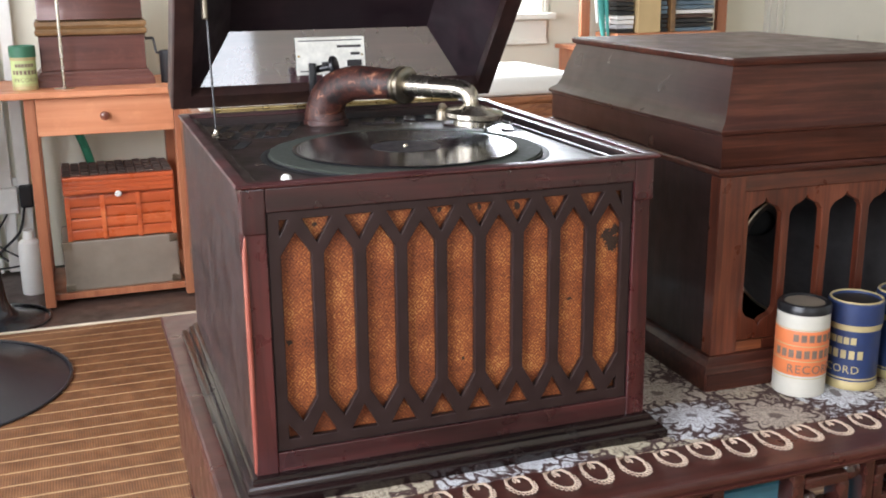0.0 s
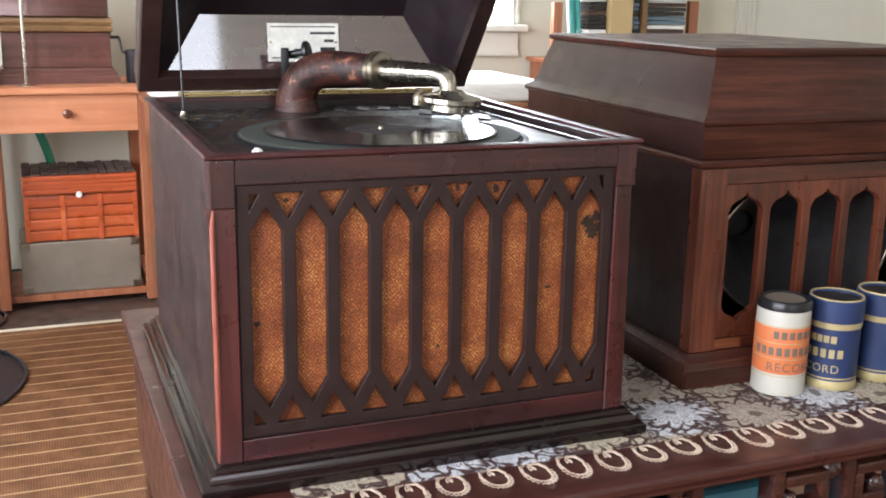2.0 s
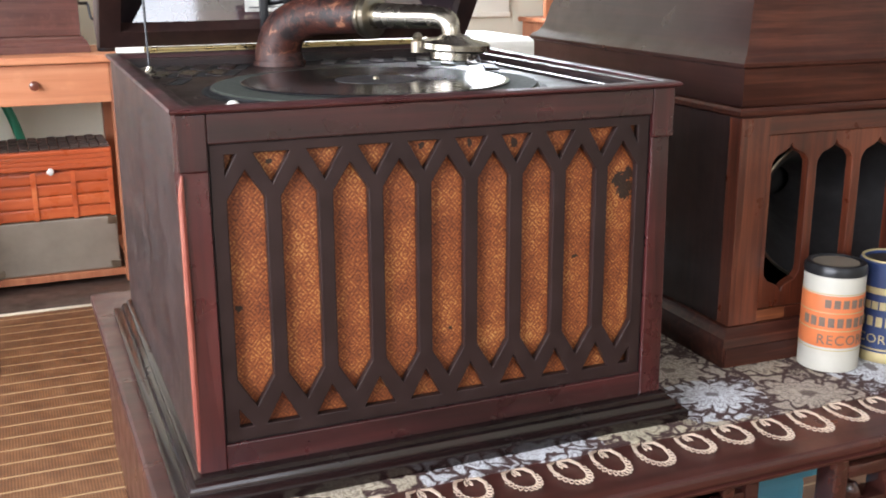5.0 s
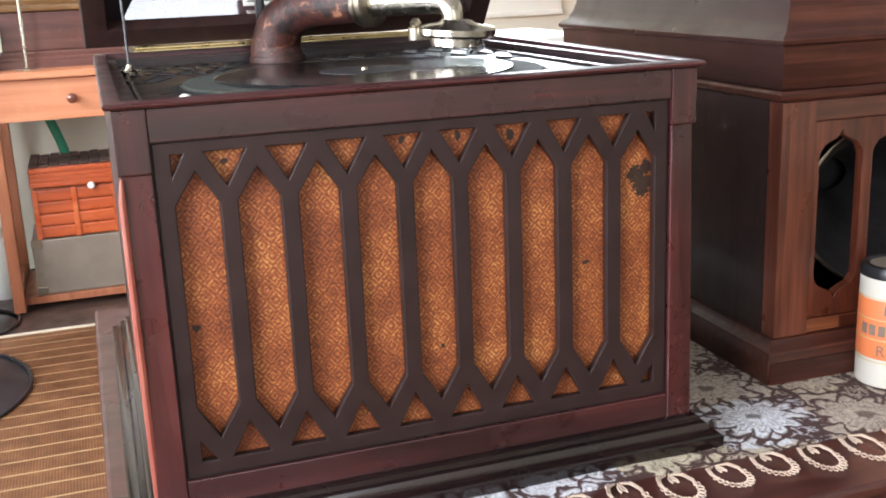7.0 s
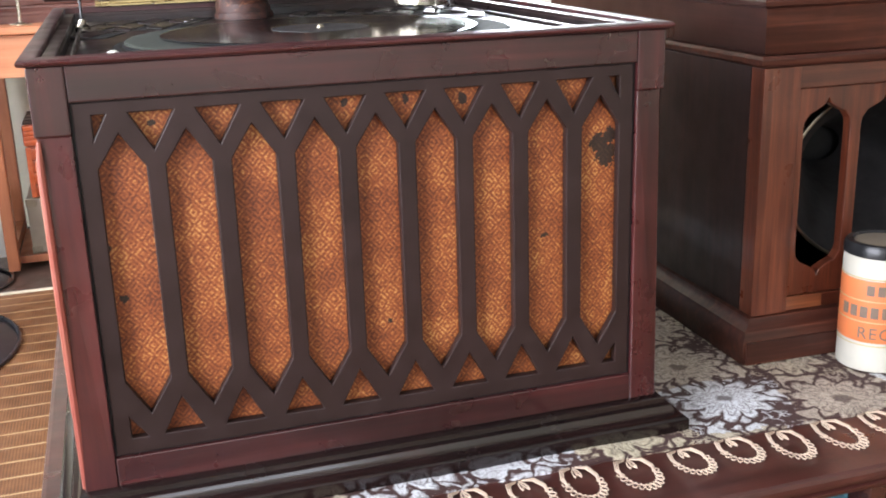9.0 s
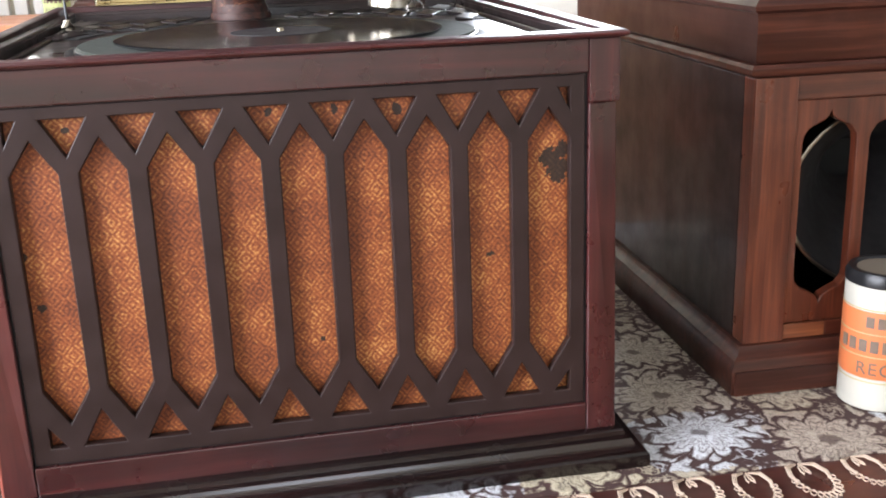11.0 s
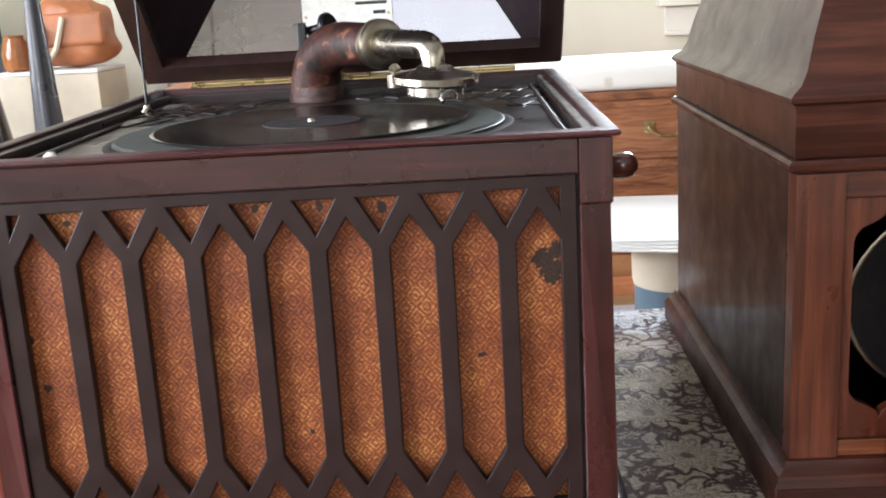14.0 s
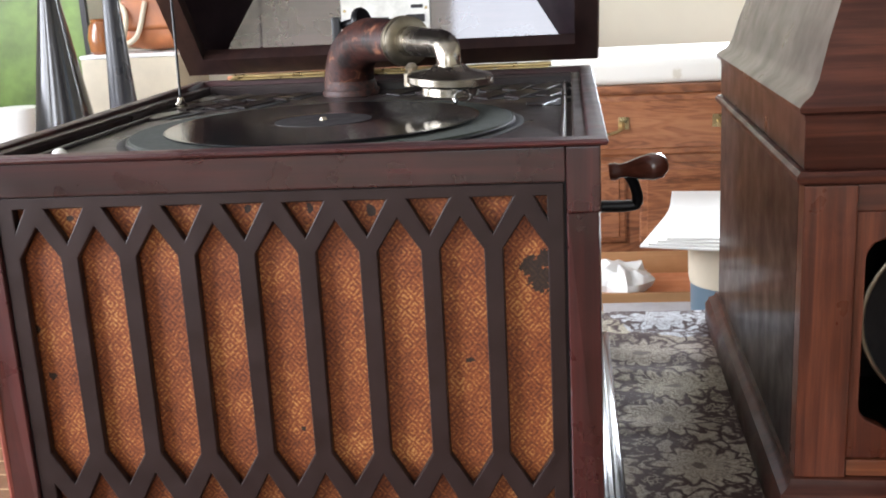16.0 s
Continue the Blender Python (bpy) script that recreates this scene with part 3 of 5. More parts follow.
part("tabletop", tloc(cube(TX0, TX1, TY0, TY1, -0.014, -0.002, 0.004)), M_table, table)
part("edge_moulding", tloc(moulding([(-0.004, -0.022), (-0.002, -0.0195), (-0.001, -0.017), (-0.006, -0.0145)], TX0, TX1, TY0, TY1)), M_table, table)
for x in (TX0 + 0.02, TX1 - 0.07):
    for y in (TY0 + 0.02, TY1 - 0.07):
        part("leg", tloc(cube(x, x + 0.05, y, y + 0.05, FLOOR, -0.022, 0.006)), M_carved, table)
part("side_apron", tloc(cube(TX0 + 0.01, TX0 + 0.022, TY0 + 0.07, TY1 - 0.07, -0.2, -0.022, 0.002)), M_table, table)
part("side_apron", tloc(cube(TX1 - 0.03, TX1 - 0.01, TY0 + 0.07, TY1 - 0.07, -0.1, -0.022, 0.002)), M_table, table)
part("back_apron", tloc(cube(TX0 + 0.07, TX1 - 0.07, TY1 - 0.03, TY1 - 0.01, -0.1, -0.022, 0.002)), M_table, table)
part("lower_rail", tloc(cube(TX0 + 0.07, TX1 - 0.07, TY0 + 0.022, TY0 + 0.05, -0.128, -0.108, 0.005)), M_carved, table)
YF0, YF1 = TY0 + 0.018, TY0 + 0.046


def fret_scroll(x, flip):
    """An angular scroll with a rounded end, as in carved key fretwork."""
    f = -1 if flip else 1
    bars = [cube(-0.008, 0.008, YF0, YF1, -0.108, -0.022, 0.004), cube(0.008, 0.07, YF0, YF1, -0.052, -0.038, 0.004), cube(0.058, 0.072, YF0, YF1, -0.09, -0.05, 0.004), cube(0.024, 0.06, YF0, YF1, -0.09, -0.077, 0.004)]
    bars.append(moved(lathe([(0.0, 0), (0.012, 0.001), (0.013, 0.014), (0.0, 0.028)], 16), Matrix.Translation((0.079, YF1, -0.046)) @ pose(0, 0, 0, 90)))
    bars.append(moved(lathe([(0.0, 0), (0.010, 0.001), (0.011, 0.014), (0.0, 0.028)], 16), Matrix.Translation((0.026, YF1, -0.074)) @ pose(0, 0, 0, 90)))
    b = join(*bars)
    for v in b.verts:
        v.co.x = x + f * v.co.x
    return tloc(b)


for i, x in enumerate((-0.1, 0.05, 0.17, 0.262, 0.37, 0.55, 0.68, 0.8, 0.9)):
    part("fret_scroll", fret_scroll(x, i % 2 == 1), M_carved, table, smooth=True)
for x in (-0.03, 0.118, 0.235, 0.47, 0.6):
    part("fret_post", tloc(cube(x - 0.007, x + 0.007, YF0, YF1, -0.108, -0.022, 0.003)), M_carved, table)

bin_blue = thing("storage_bin", "blue plastic storage bin under the low table", "bin", (0.2, 0.25, FLOOR))
part("tub", cube(-0.3, 0.33, -0.14, 0.14, 0.0, 0.2, 0.012), M_blue, bin_blue)
part("rim", moulding([(0.0, 0.2), (0.008, 0.203), (0.008, 0.212), (0.0, 0.215)], -0.3, 0.33, -0.14, 0.14), M_blue, bin_blue)

# ---- lace runner on the table ----
runner = thing("lace_runner", "cream floral lace runner with looped edging", "lace runner", (0.0, 0.0, -0.002))


def runner_sheet():
    bm = bmesh.new()
    nx, ny = 150, 70
    x0, x1, y0, y1 = -0.16, 0.98, -0.042, 0.646
    grid = []
    for i in range(nx + 1):
        col = []
        for j in range(ny + 1):
            x, y = x0 + (x1 - x0) * i / nx, y0 + (y1 - y0) * j / ny
            z = 0.0022 + 0.0016 * noise.noise((x * 22, y * 22, 0)) + (0.0018 * math.sin(y * 95 + 3 * noise.noise((x * 9, y * 9, 4))) if 0.25 < x < 0.36 and y > 0.25 else 0)
            edge = 0.004 * noise.noise((x * 40, 0, 7)) if j == 0 else 0
            col.append(bm.verts.new((x, y + edge, max(z, 0.0006))))
        grid.append(col)
    for i in range(nx):
        for j in range(ny):
            bm.faces.new((grid[i][j], grid[i + 1][j], grid[i + 1][j + 1], grid[i][j + 1]))
    r = bmesh.ops.extrude_face_region(bm, geom=list(bm.faces))
    for g in r["geom"]:
        if isinstance(g, bmesh.types.BMVert):
            g.co.z = 0.0001
    return bm


part("sheet", runner_sheet(), M_lace, runner, smooth=True)


def lace_loop():
    """A ring of small picots hung from two curling side petals, with two short petals at the top."""
    bms = []
    for i in range(12):
        a = math.pi * (0.97 + 1.06 * i / 11)
        c = Vector((0.0195 * math.cos(a), -0.017 + 0.0195 * math.sin(a), 0.0024))
        out, along = Vector((math.cos(a), math.sin(a), 0)), Vector((-math.sin(a), math.cos(a), 0))
        bms.append(tube([c + out * 0.0042 * math.cos(b) + along * 0.0024 * math.sin(b) for b in (2 * math.pi * s / 8 for s in range(8))], 0.00055, 5, closed=True))
    arc = [(0.0168 * math.cos(a), -0.017 + 0.0165 * math.sin(a), 0.0022) for a in (math.pi * (0.97 + 1.06 * i / 20) for i in range(21))]
    bms.append(tube(arc, 0.0005, 5))
    for sx in (-1, 1):
        for w in (0.0, 0.0017, 0.0034):
            bms.append(tube([(sx * 0.003, 0.006, 0.002), (sx * (0.0125 + w), 0.002 + w * 0.5, 0.0027), (sx * (0.0175 + w), -0.008, 0.0027), (sx * 0.0178, -0.018, 0.0022)], 0.0008, 5))
    for a in (-16, 13):
        d = Vector((math.sin(radians(a)), -math.cos(radians(a)), 0))
        side = Vector((d.y, -d.x, 0)) * 0.0019
        p = Vector((0, 0.006, 0.0022))
        bms.append(tube([p, p + d * 0.006 + side, p + d * 0.0115 + side * 0.8, p + d * 0.014, p + d * 0.0115 - side * 0.8, p + d * 0.006 - side], 0.0008, 5, closed=True))
    return join(*bms)


first_loop = part("edge_loop", lace_loop(), M_thread, runner, "cream crochet loop", smooth=True)
first_loop.location = (-0.141, -0.052, 0.0)
first_loop.scale = (0.72, 1.0, 1)
for i in range(1, 23):
    o = again(first_loop, runner, (-0.141 + 0.0452 * i, -0.052 + 0.002 * math.sin(i * 2.3), 0.0))
    o.rotation_euler = (0, 0, radians(6 * math.sin(i * 1.7)))
    o.scale = (0.72 + 0.06 * math.sin(i * 3.1), 1.0 + 0.12 * math.sin(i * 1.3), 1)

# ---- the gramophone ----
SKEW = -0.008


def lean(c):
    return Vector((c.x - SKEW * max(c.y, 0.0), c.y, c.z))


gram = thing("table_gramophone", "dark mahogany table gramophone with open lid", "gramophone", (0, 0, 0))
GW, GD, GT = 0.225, 0.51, 0.335


def gpart(name, bm, material, parent=None, label="", smooth=False):
    return part(name, bm, material, parent or gram, label, lean, smooth)


base_profile = [(0.019, 0.0), (0.021, 0.003), (0.021, 0.011), (0.018, 0.0135), (0.012, 0.0145), (0.0118, 0.0175), (0.0098, 0.021), (0.006, 0.0225), (0.0055, 0.026), (0.002, 0.028), (-0.004, 0.0285)]
gpart("base_moulding", moulding(base_profile, -GW, GW, 0.0, GD), M_base, smooth=True)
# side and back boards take the copy with shade in its colour
gpart("side_panel", cube(-GW, -GW + 0.018, 0.022, GD, 0.0275, GT - 0.006, 0.0015), M_mah_shaded)
gpart("side_panel", cube(GW - 0.018, GW, 0.022, GD, 0.0275, GT - 0.006, 0.0015), M_mah_shaded)
gpart("back_panel", cube(-GW + 0.018, GW - 0.018, GD - 0.018, GD, 0.0275, GT - 0.006), M_mah_shaded)
for s in (-1, 1):
    a, b = sorted((s * GW, s * 0.2022))
    post = cube(a, b, 0.0, 0.022, 0.0275, 0.281, 0.0008, 1)
    for v in post.verts:
        if v.co.y < 0.003 and abs(v.co.x) > 0.22 and 0.03 < v.co.z < 0.29:
            v.co.y += 0.0035
            v.co.x -= s * 0.0015
    gpart("stile", post, M_mah_z)
    gpart("corner_block", cube(a, b, -0.0003, 0.022, 0.281, 0.3257, 0.0012), M_mah_z)
# bead on the left corner only, coloured as its lit red edge
x = -GW + 0.001
gpart("worn_edge", tube([(x, 0.0028, 0.03), (x, 0.0022, 0.15), (x, 0.0024, 0.262), (x + 0.001, 0.001, 0.279)], [0.0026, 0.003, 0.0026, 0.0012], 8), M_lit_edge, None, "reddish corner bead with the highlight in its colour", True)
gpart("top_rail", cube(-0.2018, 0.2018, 0.0, 0.02, 0.3022, 0.3257, 0.001), M_mah_x)
gpart("bottom_rail", cube(-0.2018, 0.2018, 0.0005, 0.02, 0.0275, 0.0494, 0.001), M_mah_x)
rim = moulding([(-0.003, 0.3294), (0.0, 0.3294), (0.004, 0.3302), (0.0052, 0.3322), (0.004, 0.3342), (0.001, 0.335), (-0.007, 0.335), (-0.0085, 0.334), (-0.0085, 0.329)], -GW, GW, 0.0, GD, False)
for v in rim.verts:
    v.co.z -= 0.0035 * (1 - max(v.co.y, 0) / GD)
gpart("top_rim", rim, M_rim, None, "polished rim with a rubbed red front edge", True)
gpart("inner_ledge", moulding([(-0.0083, 0.3268), (-0.0086, 0.3274), (-0.0165, 0.327), (-0.0184, 0.3255), (-0.0184, 0.3187)], -GW, GW, 0.0, GD, False), M_deck, None, "glossy black inner ledge", True)
gpart("rim_bead", tube([(-GW - 0.004, -0.0046, 0.3287), (GW + 0.004, -0.0046, 0.3287)], 0.0014, 8), M_mah_x, None, "rubbed reddish front bead", True)
deck = gpart("motor_board", cube(-GW + 0.0185, GW - 0.0185, 0.0205, GD - 0.019, 0.31, 0.3185), M_deck)
for x in (-0.2, 0.2):
    gpart("ledge_bead", tube([(x, 0.025, 0.3198), (x, 0.485, 0.3198)], 0.0024, 8), M_deck, None, "", True)
# louvres beside and behind the turntable
for j, (y, xs) in enumerate(((0.448, range(-6, 7)), (0.382, (-6, -5, -4, 4, 5, 6)), (0.31, (-6, 6)))):
    for i in xs:
        x = 0.031 * i + (0.006 if j % 2 else 0.0)
        if abs(x) > 0.192 or (j == 0 and -0.085 < x < 0.01):
            continue
        # no opening is cut: a near-black strip gives the slot its shade
        slot = cube(-0.0085, 0.0085, -0.026, 0.026, 0.0, 0.0006, 0.0)
        gpart("louvre_slot", moved(slot, pose(x + 0.011, y, 0.3186, 0, 0, -20)), M_shade, deck)
        slat = cube(-0.0085, 0.0085, -0.027, 0.027, -0.0014, 0.0014, 0.001, 1)
        gpart("louvre_slat", moved(slat, pose(x - 0.004, y, 0.3196, 0, 6, -20)), M_deck, deck)
# fretted front and its cloth
holes = []
for i in range(9):
    xc = -0.1735 + 0.0434 * i
    holes.append([(xc - 0.0152, 0.1045), (xc, 0.0795), (xc + 0.0152, 0.1045), (xc + 0.0152, 0.2565), (xc, 0.2795), (xc - 0.0152, 0.2565)])
for i in range(8):
    xc = -0.1518 + 0.0434 * i
    holes.append([(xc - 0.0145, 0.2928), (xc, 0.2675), (xc + 0.0145, 0.2928)])
    holes.append([(xc - 0.0142, 0.0622), (xc + 0.0142, 0.0622), (xc, 0.0885)])
for s in (-1, 1):
    q = [(s * 0.189, 0.2928), (s * 0.1805, 0.2928), (s * 0.189, 0.277)]
    holes.append(q)
    q = [(s * 0.189, 0.0622), (s * 0.1775, 0.0622), (s * 0.189, 0.078)]
    holes.append(q)
grille = gpart("fretwork_grille", moved(plate(rect(-0.2008, 0.2004, 0.0506, 0.3012), holes, 0.0075), Matrix.Translation((0, 0.0026, 0))), M_fret, None, "matt brown gothic fretwork")
bev = grille.modifiers.new("soft", "BEVEL")
bev.width, bev.segments, bev.limit_method, bev.angle_limit = 0.0009, 2, "ANGLE", radians(50)
gpart("grille_cloth", cube(-0.2, 0.2, 0.0125, 0.0135, 0.048, 0.3), M_cloth, None, "gold brocade grille cloth with dark stains")
# near-black filler for the shaded gap between fretwork and stiles
gpart("grille_frame", moved(plate(rect(-0.2018, 0.2018, 0.0496, 0.302), [rect(-0.2008, 0.2004, 0.0506, 0.3012)], 0.012), Matrix.Translation((0, 0.004, 0))), M_shade)

# turntable, record, tone arm
TT = (-0.002, 0.183)
tt = part("turntable", moved(lathe([(0.0, 0.3187), (0.158, 0.3187), (0.1605, 0.3195), (0.1605, 0.3215), (0.159, 0.3232), (0.0, 0.3236)], 72), Matrix.Translation((*TT, 0))), M_felt, gram, "green felt turntable", lean, True)
part("turntable_edge", moved(lathe([(0.1608, 0.319), (0.162, 0.3194), (0.162, 0.3212), (0.1608, 0.3218)], 72, False), Matrix.Translation((*TT, 0))), M_black, tt, "", lean, True)
# flat near-black ring on the deck, painting the shade of a gap
part("turntable_well", moved(lathe([(0.1625, 0.3188), (0.1635, 0.3191), (0.1685, 0.3191), (0.1695, 0.3188)], 72, False), Matrix.Translation((*TT, 0))), M_shade, deck, "near-black ring painted as shade round the turntable", lean, True)
record = thing("gramophone_record", "black shellac record lying on the felt turntable", "record", (TT[0] - SKEW * TT[1], TT[1], 0.3237))
rp = [(0.0036, 0.0002), (0.0036, 0.002), (0.045, 0.0021)]
for i in range(24):
    r = 0.052 + 0.0029 * i
    rp += [(r, 0.0021), (r + 0.0012, 0.00195), (r + 0.0024, 0.0021)]
rp += [(0.1245, 0.0023), (0.1265, 0.0017), (0.1265, 0.0004)]
rp = [(r * 1.045, z) for r, z in rp]
part("disc", lathe(rp, 96, False), M_shellac, record, smooth=True)
part("centre_label", lathe([(0.0037, 0.00235), (0.041, 0.00235), (0.041, 0.0019)], 48, False), M_label, record, "dark paper label")
part("spindle", moved(lathe([(0.0034, 0.323), (0.003, 0.3275), (0.002, 0.3288), (0, 0.3292)], 14), Matrix.Translation((*TT, 0))), M_nickel_d, tt, "", lean, True)



def low(c):
    """The arm stands a little lower than its drawn line, its foot on the deck."""
    return lean(c) + Vector((0.004, 0.03, 0)) - Vector((0, 0, 0.009 * min(1.0, max(0.0, (c.z - 0.331) / 0.016))))


def apart(name, bm, material, parent=None, label="", smooth=False):
    return part(name, bm, material, parent or gram, label, low, smooth)


arm = apart("tone_arm", tube(smooth_path([(-0.037, 0.424, 0.3187), (-0.038, 0.423, 0.345), (-0.03, 0.411, 0.371), (-0.008, 0.383, 0.3865), (0.02, 0.346, 0.3885), (0.04, 0.319, 0.3885)]), [0.0295 - 0.0105 * i / 30 for i in range(31)], 28), M_rosew, None, "mottled brown wood-grained tone arm", True)
apart("arm_foot", moved(lathe([(0.0315, 0), (0.0315, 0.004), (0.0305, 0.0065)], 32), Matrix.Translation((-0.037, 0.424, 0.3187))), M_rosew, arm, "", True)
ringdir = Vector((0.045, -0.07, 0.0)).normalized()
rm = Matrix.Translation((0.0385, 0.321, 0.3885)) @ ringdir.to_track_quat("Z", "Y").to_matrix().to_4x4()
apart("collar", moved(lathe([(0.019, 0.0), (0.0235, 0.001), (0.0245, 0.004), (0.0245, 0.007), (0.0225, 0.008), (0.0225, 0.0095), (0.024, 0.0105), (0.024, 0.0155), (0.0205, 0.0175), (0.016, 0.018)], 40), rm), M_nickel_d, arm, "worn nickel collar", True)
apart("goose_neck", tube(smooth_path([(0.0465, 0.309, 0.3885), (0.058, 0.287, 0.389), (0.076, 0.252, 0.3895), (0.09, 0.224, 0.3895), (0.0955, 0.2115, 0.386), (0.0972, 0.2062, 0.377), (0.0972, 0.2058, 0.364)]), [0.0148 - 0.005 * i / 36 for i in range(37)], 20), M_nickel, arm, "nickel goose-neck tube", True)
sbx = Matrix.Translation((0.0977, 0.2, 0.3468)) @ pose(0, 0, 0, 2, 3, 0) @ Matrix.Diagonal((1.13, 1.13, 1.1, 1))
sb = apart("sound_box", moved(lathe([(0.0, -0.001), (0.02, -0.001), (0.022, 0.001), (0.022, 0.0075), (0.031, 0.0085), (0.0335, 0.0105), (0.0335, 0.0155), (0.031, 0.0175), (0.016, 0.0205), (0.0125, 0.0235), (0.0, 0.0236)], 48), sbx), M_nickel, arm, "round nickel sound box", True)
apart("sound_box_lug", join(moved(lathe([(0.0, 0), (0.0075, 0.001), (0.0075, 0.012), (0.0045, 0.014), (0.006, 0.017), (0.003, 0.021), (0, 0.0215)], 20), Matrix.Translation((0.0627, 0.215, 0.3535))), cube(0.0627, 0.0787, 0.207, 0.22, 0.3545, 0.361, 0.002)), M_nickel_d, sb, "", True)
apart("needle_bar", tube([(0.1027, 0.179, 0.3465), (0.1052, 0.176, 0.34), (0.1042, 0.179, 0.3315)], [0.0026, 0.0022, 0.0005], 8), M_steel, sb, "", True)
apart("wire_ring", tube([(0.1107 + 0.007 * math.cos(a), 0.1755, 0.346 + 0.007 * math.sin(a)) for a in (2 * math.pi * i / 20 for i in range(20))], 0.0007, 6, closed=True), M_steel, sb, "", True)
TS = Matrix.Translation((-0.026, 0.432, 0.405)) @ pose(0, 0, 0, 0, 80, -30)
kn = apart("thumb_screw", join(moved(lathe([(0, 0), (0.0125, 0.001), (0.0145, 0.003), (0.0145, 0.0065), (0.0125, 0.009), (0, 0.0095)], 28), TS), moved(lathe([(0.005, -0.022), (0.005, 0.0)], 16), TS), cube(-0.056, -0.046, 0.43, 0.44, 0.352, 0.411, 0.0025), cube(-0.05, -0.036, 0.43, 0.44, 0.37, 0.383, 0.0025)), M_black, arm, "tarnished dark bracket with a thumb screw", True)
apart("bracket_pin", tube([(-0.038, 0.424, 0.372), (-0.037, 0.424, 0.396)], 0.0025, 8), M_white, kn, "", True)
gpart("brake_knob", moved(lathe([(0.0055, 0), (0.006, 0.0055), (0.005, 0.0085), (0.0025, 0.0105), (0, 0.0108)], 16), Matrix.Translation((-0.171, 0.048, 0.3186))), M_white, None, "small white brake knob", True)

# hinge and stay
gpart("piano_hinge", join(tube([(-0.185, GD + 0.0005, 0.3383), (0.185, GD + 0.0005, 0.3383)], 0.0028, 10), *[cube(-0.185 + 0.0617 * i, -0.126 + 0.0617 * i, GD - 0.012, GD - 0.002, 0.3352, 0.3368) for i in range(6)]), M_brass, None, "long brass piano hinge", True)

# lid, opened part way on its stay
OPEN = 49
hinge = Matrix.Translation((0, GD, 0.342)) @ pose(0, 0, 0, -OPEN)
LX, LY = 0.236, 0.515


def lid_ring(y0, y1, x, z):
    return [(-x, y0, z), (x, y0, z), (x, y1, z), (-x, y1, z)]


def frustum(loops, wrap=False):
    bm = bmesh.new()
    rings = [[bm.verts.new(c) for c in lp] for lp in loops]
    for a, b in list(zip(rings, rings[1:])) + ([(rings[-1], rings[0])] if wrap else []):
        for i in range(4):
            bm.faces.new((a[i], a[(i + 1) % 4], b[(i + 1) % 4], b[i]))
    return bm, rings


def lidpart(name, bm, material, label="", parent=None, smooth=False):
    return gpart(name, moved(bm, hinge), material, parent or gram, label, smooth)


lid_bm, lr = frustum([lid_ring(0.0, -LY, LX, 0.0), lid_ring(0.002, -LY - 0.002, LX + 0.002, 0.004), lid_ring(0.002, -LY - 0.002, LX + 0.002, 0.044), lid_ring(0.0, -LY, LX, 0.048), lid_ring(-0.058, -LY + 0.058, LX - 0.058, 0.104), lid_ring(-0.062, -LY + 0.062, LX - 0.062, 0.11)])
lid_bm.faces.new(lr[-1])
lid = lidpart("lid", lid_bm, M_mah_shaded, "open domed mahogany lid")
rim_bm, _ = frustum([lid_ring(0.0, -LY, LX, -0.0005), lid_ring(-0.024, -LY + 0.024, LX - 0.024, -0.0005), lid_ring(-0.024, -LY + 0.024, LX - 0.024, 0.016)])
lidpart("lid_rim", rim_bm, M_mah_shaded, "polished lid rim in the shaded mahogany", lid)
in_bm, ir = frustum([lid_ring(-0.0245, -LY + 0.0245, LX - 0.0245, 0.014), lid_ring(-0.006, -LY + 0.04, LX - 0.042, 0.034), lid_ring(-0.056, -LY + 0.09, LX - 0.088, 0.09)])
in_bm.faces.new(ir[-1])
in_bm.faces.ensure_lookup_table()
bmesh.ops.delete(in_bm, geom=[f for f in in_bm.faces if all(v.co.y > -0.08 for v in f.verts) and all(v.co.z > 0.02 for v in f.verts)], context="FACES_ONLY")
lidpart("lid_lining", in_bm, M_lidin, "dark lining inside the lid", lid)
bm = bmesh.new()
bm.faces.new([bm.verts.new(c) for c in ((-LX + 0.042, -0.006, 0.034), (LX - 0.042, -0.006, 0.034), (LX - 0.088, -0.056, 0.09), (-LX + 0.088, -0.056, 0.09))])
r = bmesh.ops.extrude_face_region(bm, geom=list(bm.faces))
bmesh.ops.translate(bm, vec=(0, 0.003, 0.003), verts=[g for g in r["geom"] if isinstance(g, bmesh.types.BMVert)])
lidpart("lid_back_board", bm, M_lidback, "glossy back board inside the lid", lid)
slope = Matrix.Translation((-0.004, -0.0318, 0.0605)) @ pose(0, 0, 0, 90 + 41.8)
trade = part("maker_plate", moved(cube(-0.052, 0.052, -0.027, 0.027, 0.0002, 0.0014, 0.0006, 1), hinge @ slope), plain("silver_transfer", (0.8, 0.79, 0.74), 0.35, 0.3, 0.25, 90, 0.05), lid, "silvered maker's plate", lean)
part("plate_pattern", join(*[moved(cube(a, b, c, d, 0.0016, 0.0021), hinge @ slope) for a, b, c, d in ((-0.047, 0.047, 0.021, 0.0225), (-0.047, 0.047, -0.0225, -0.021), (0.024, 0.046, -0.016, -0.007), (0.01, 0.046, 0.011, 0.0145), (0.03, 0.044, 0.0, 0.004), (-0.014, 0.004, -0.014, -0.009))]), M_label, trade, "dark printed pattern", lean)
for sx in (-1, 1):
    part("plate_screw", moved(lathe([(0.0018, 0.0014), (0.0012, 0.0024), (0, 0.0025)], 10), hinge @ slope @ Matrix.Translation((sx * 0.0475, 0, 0))), M_brass, trade, "", lean)
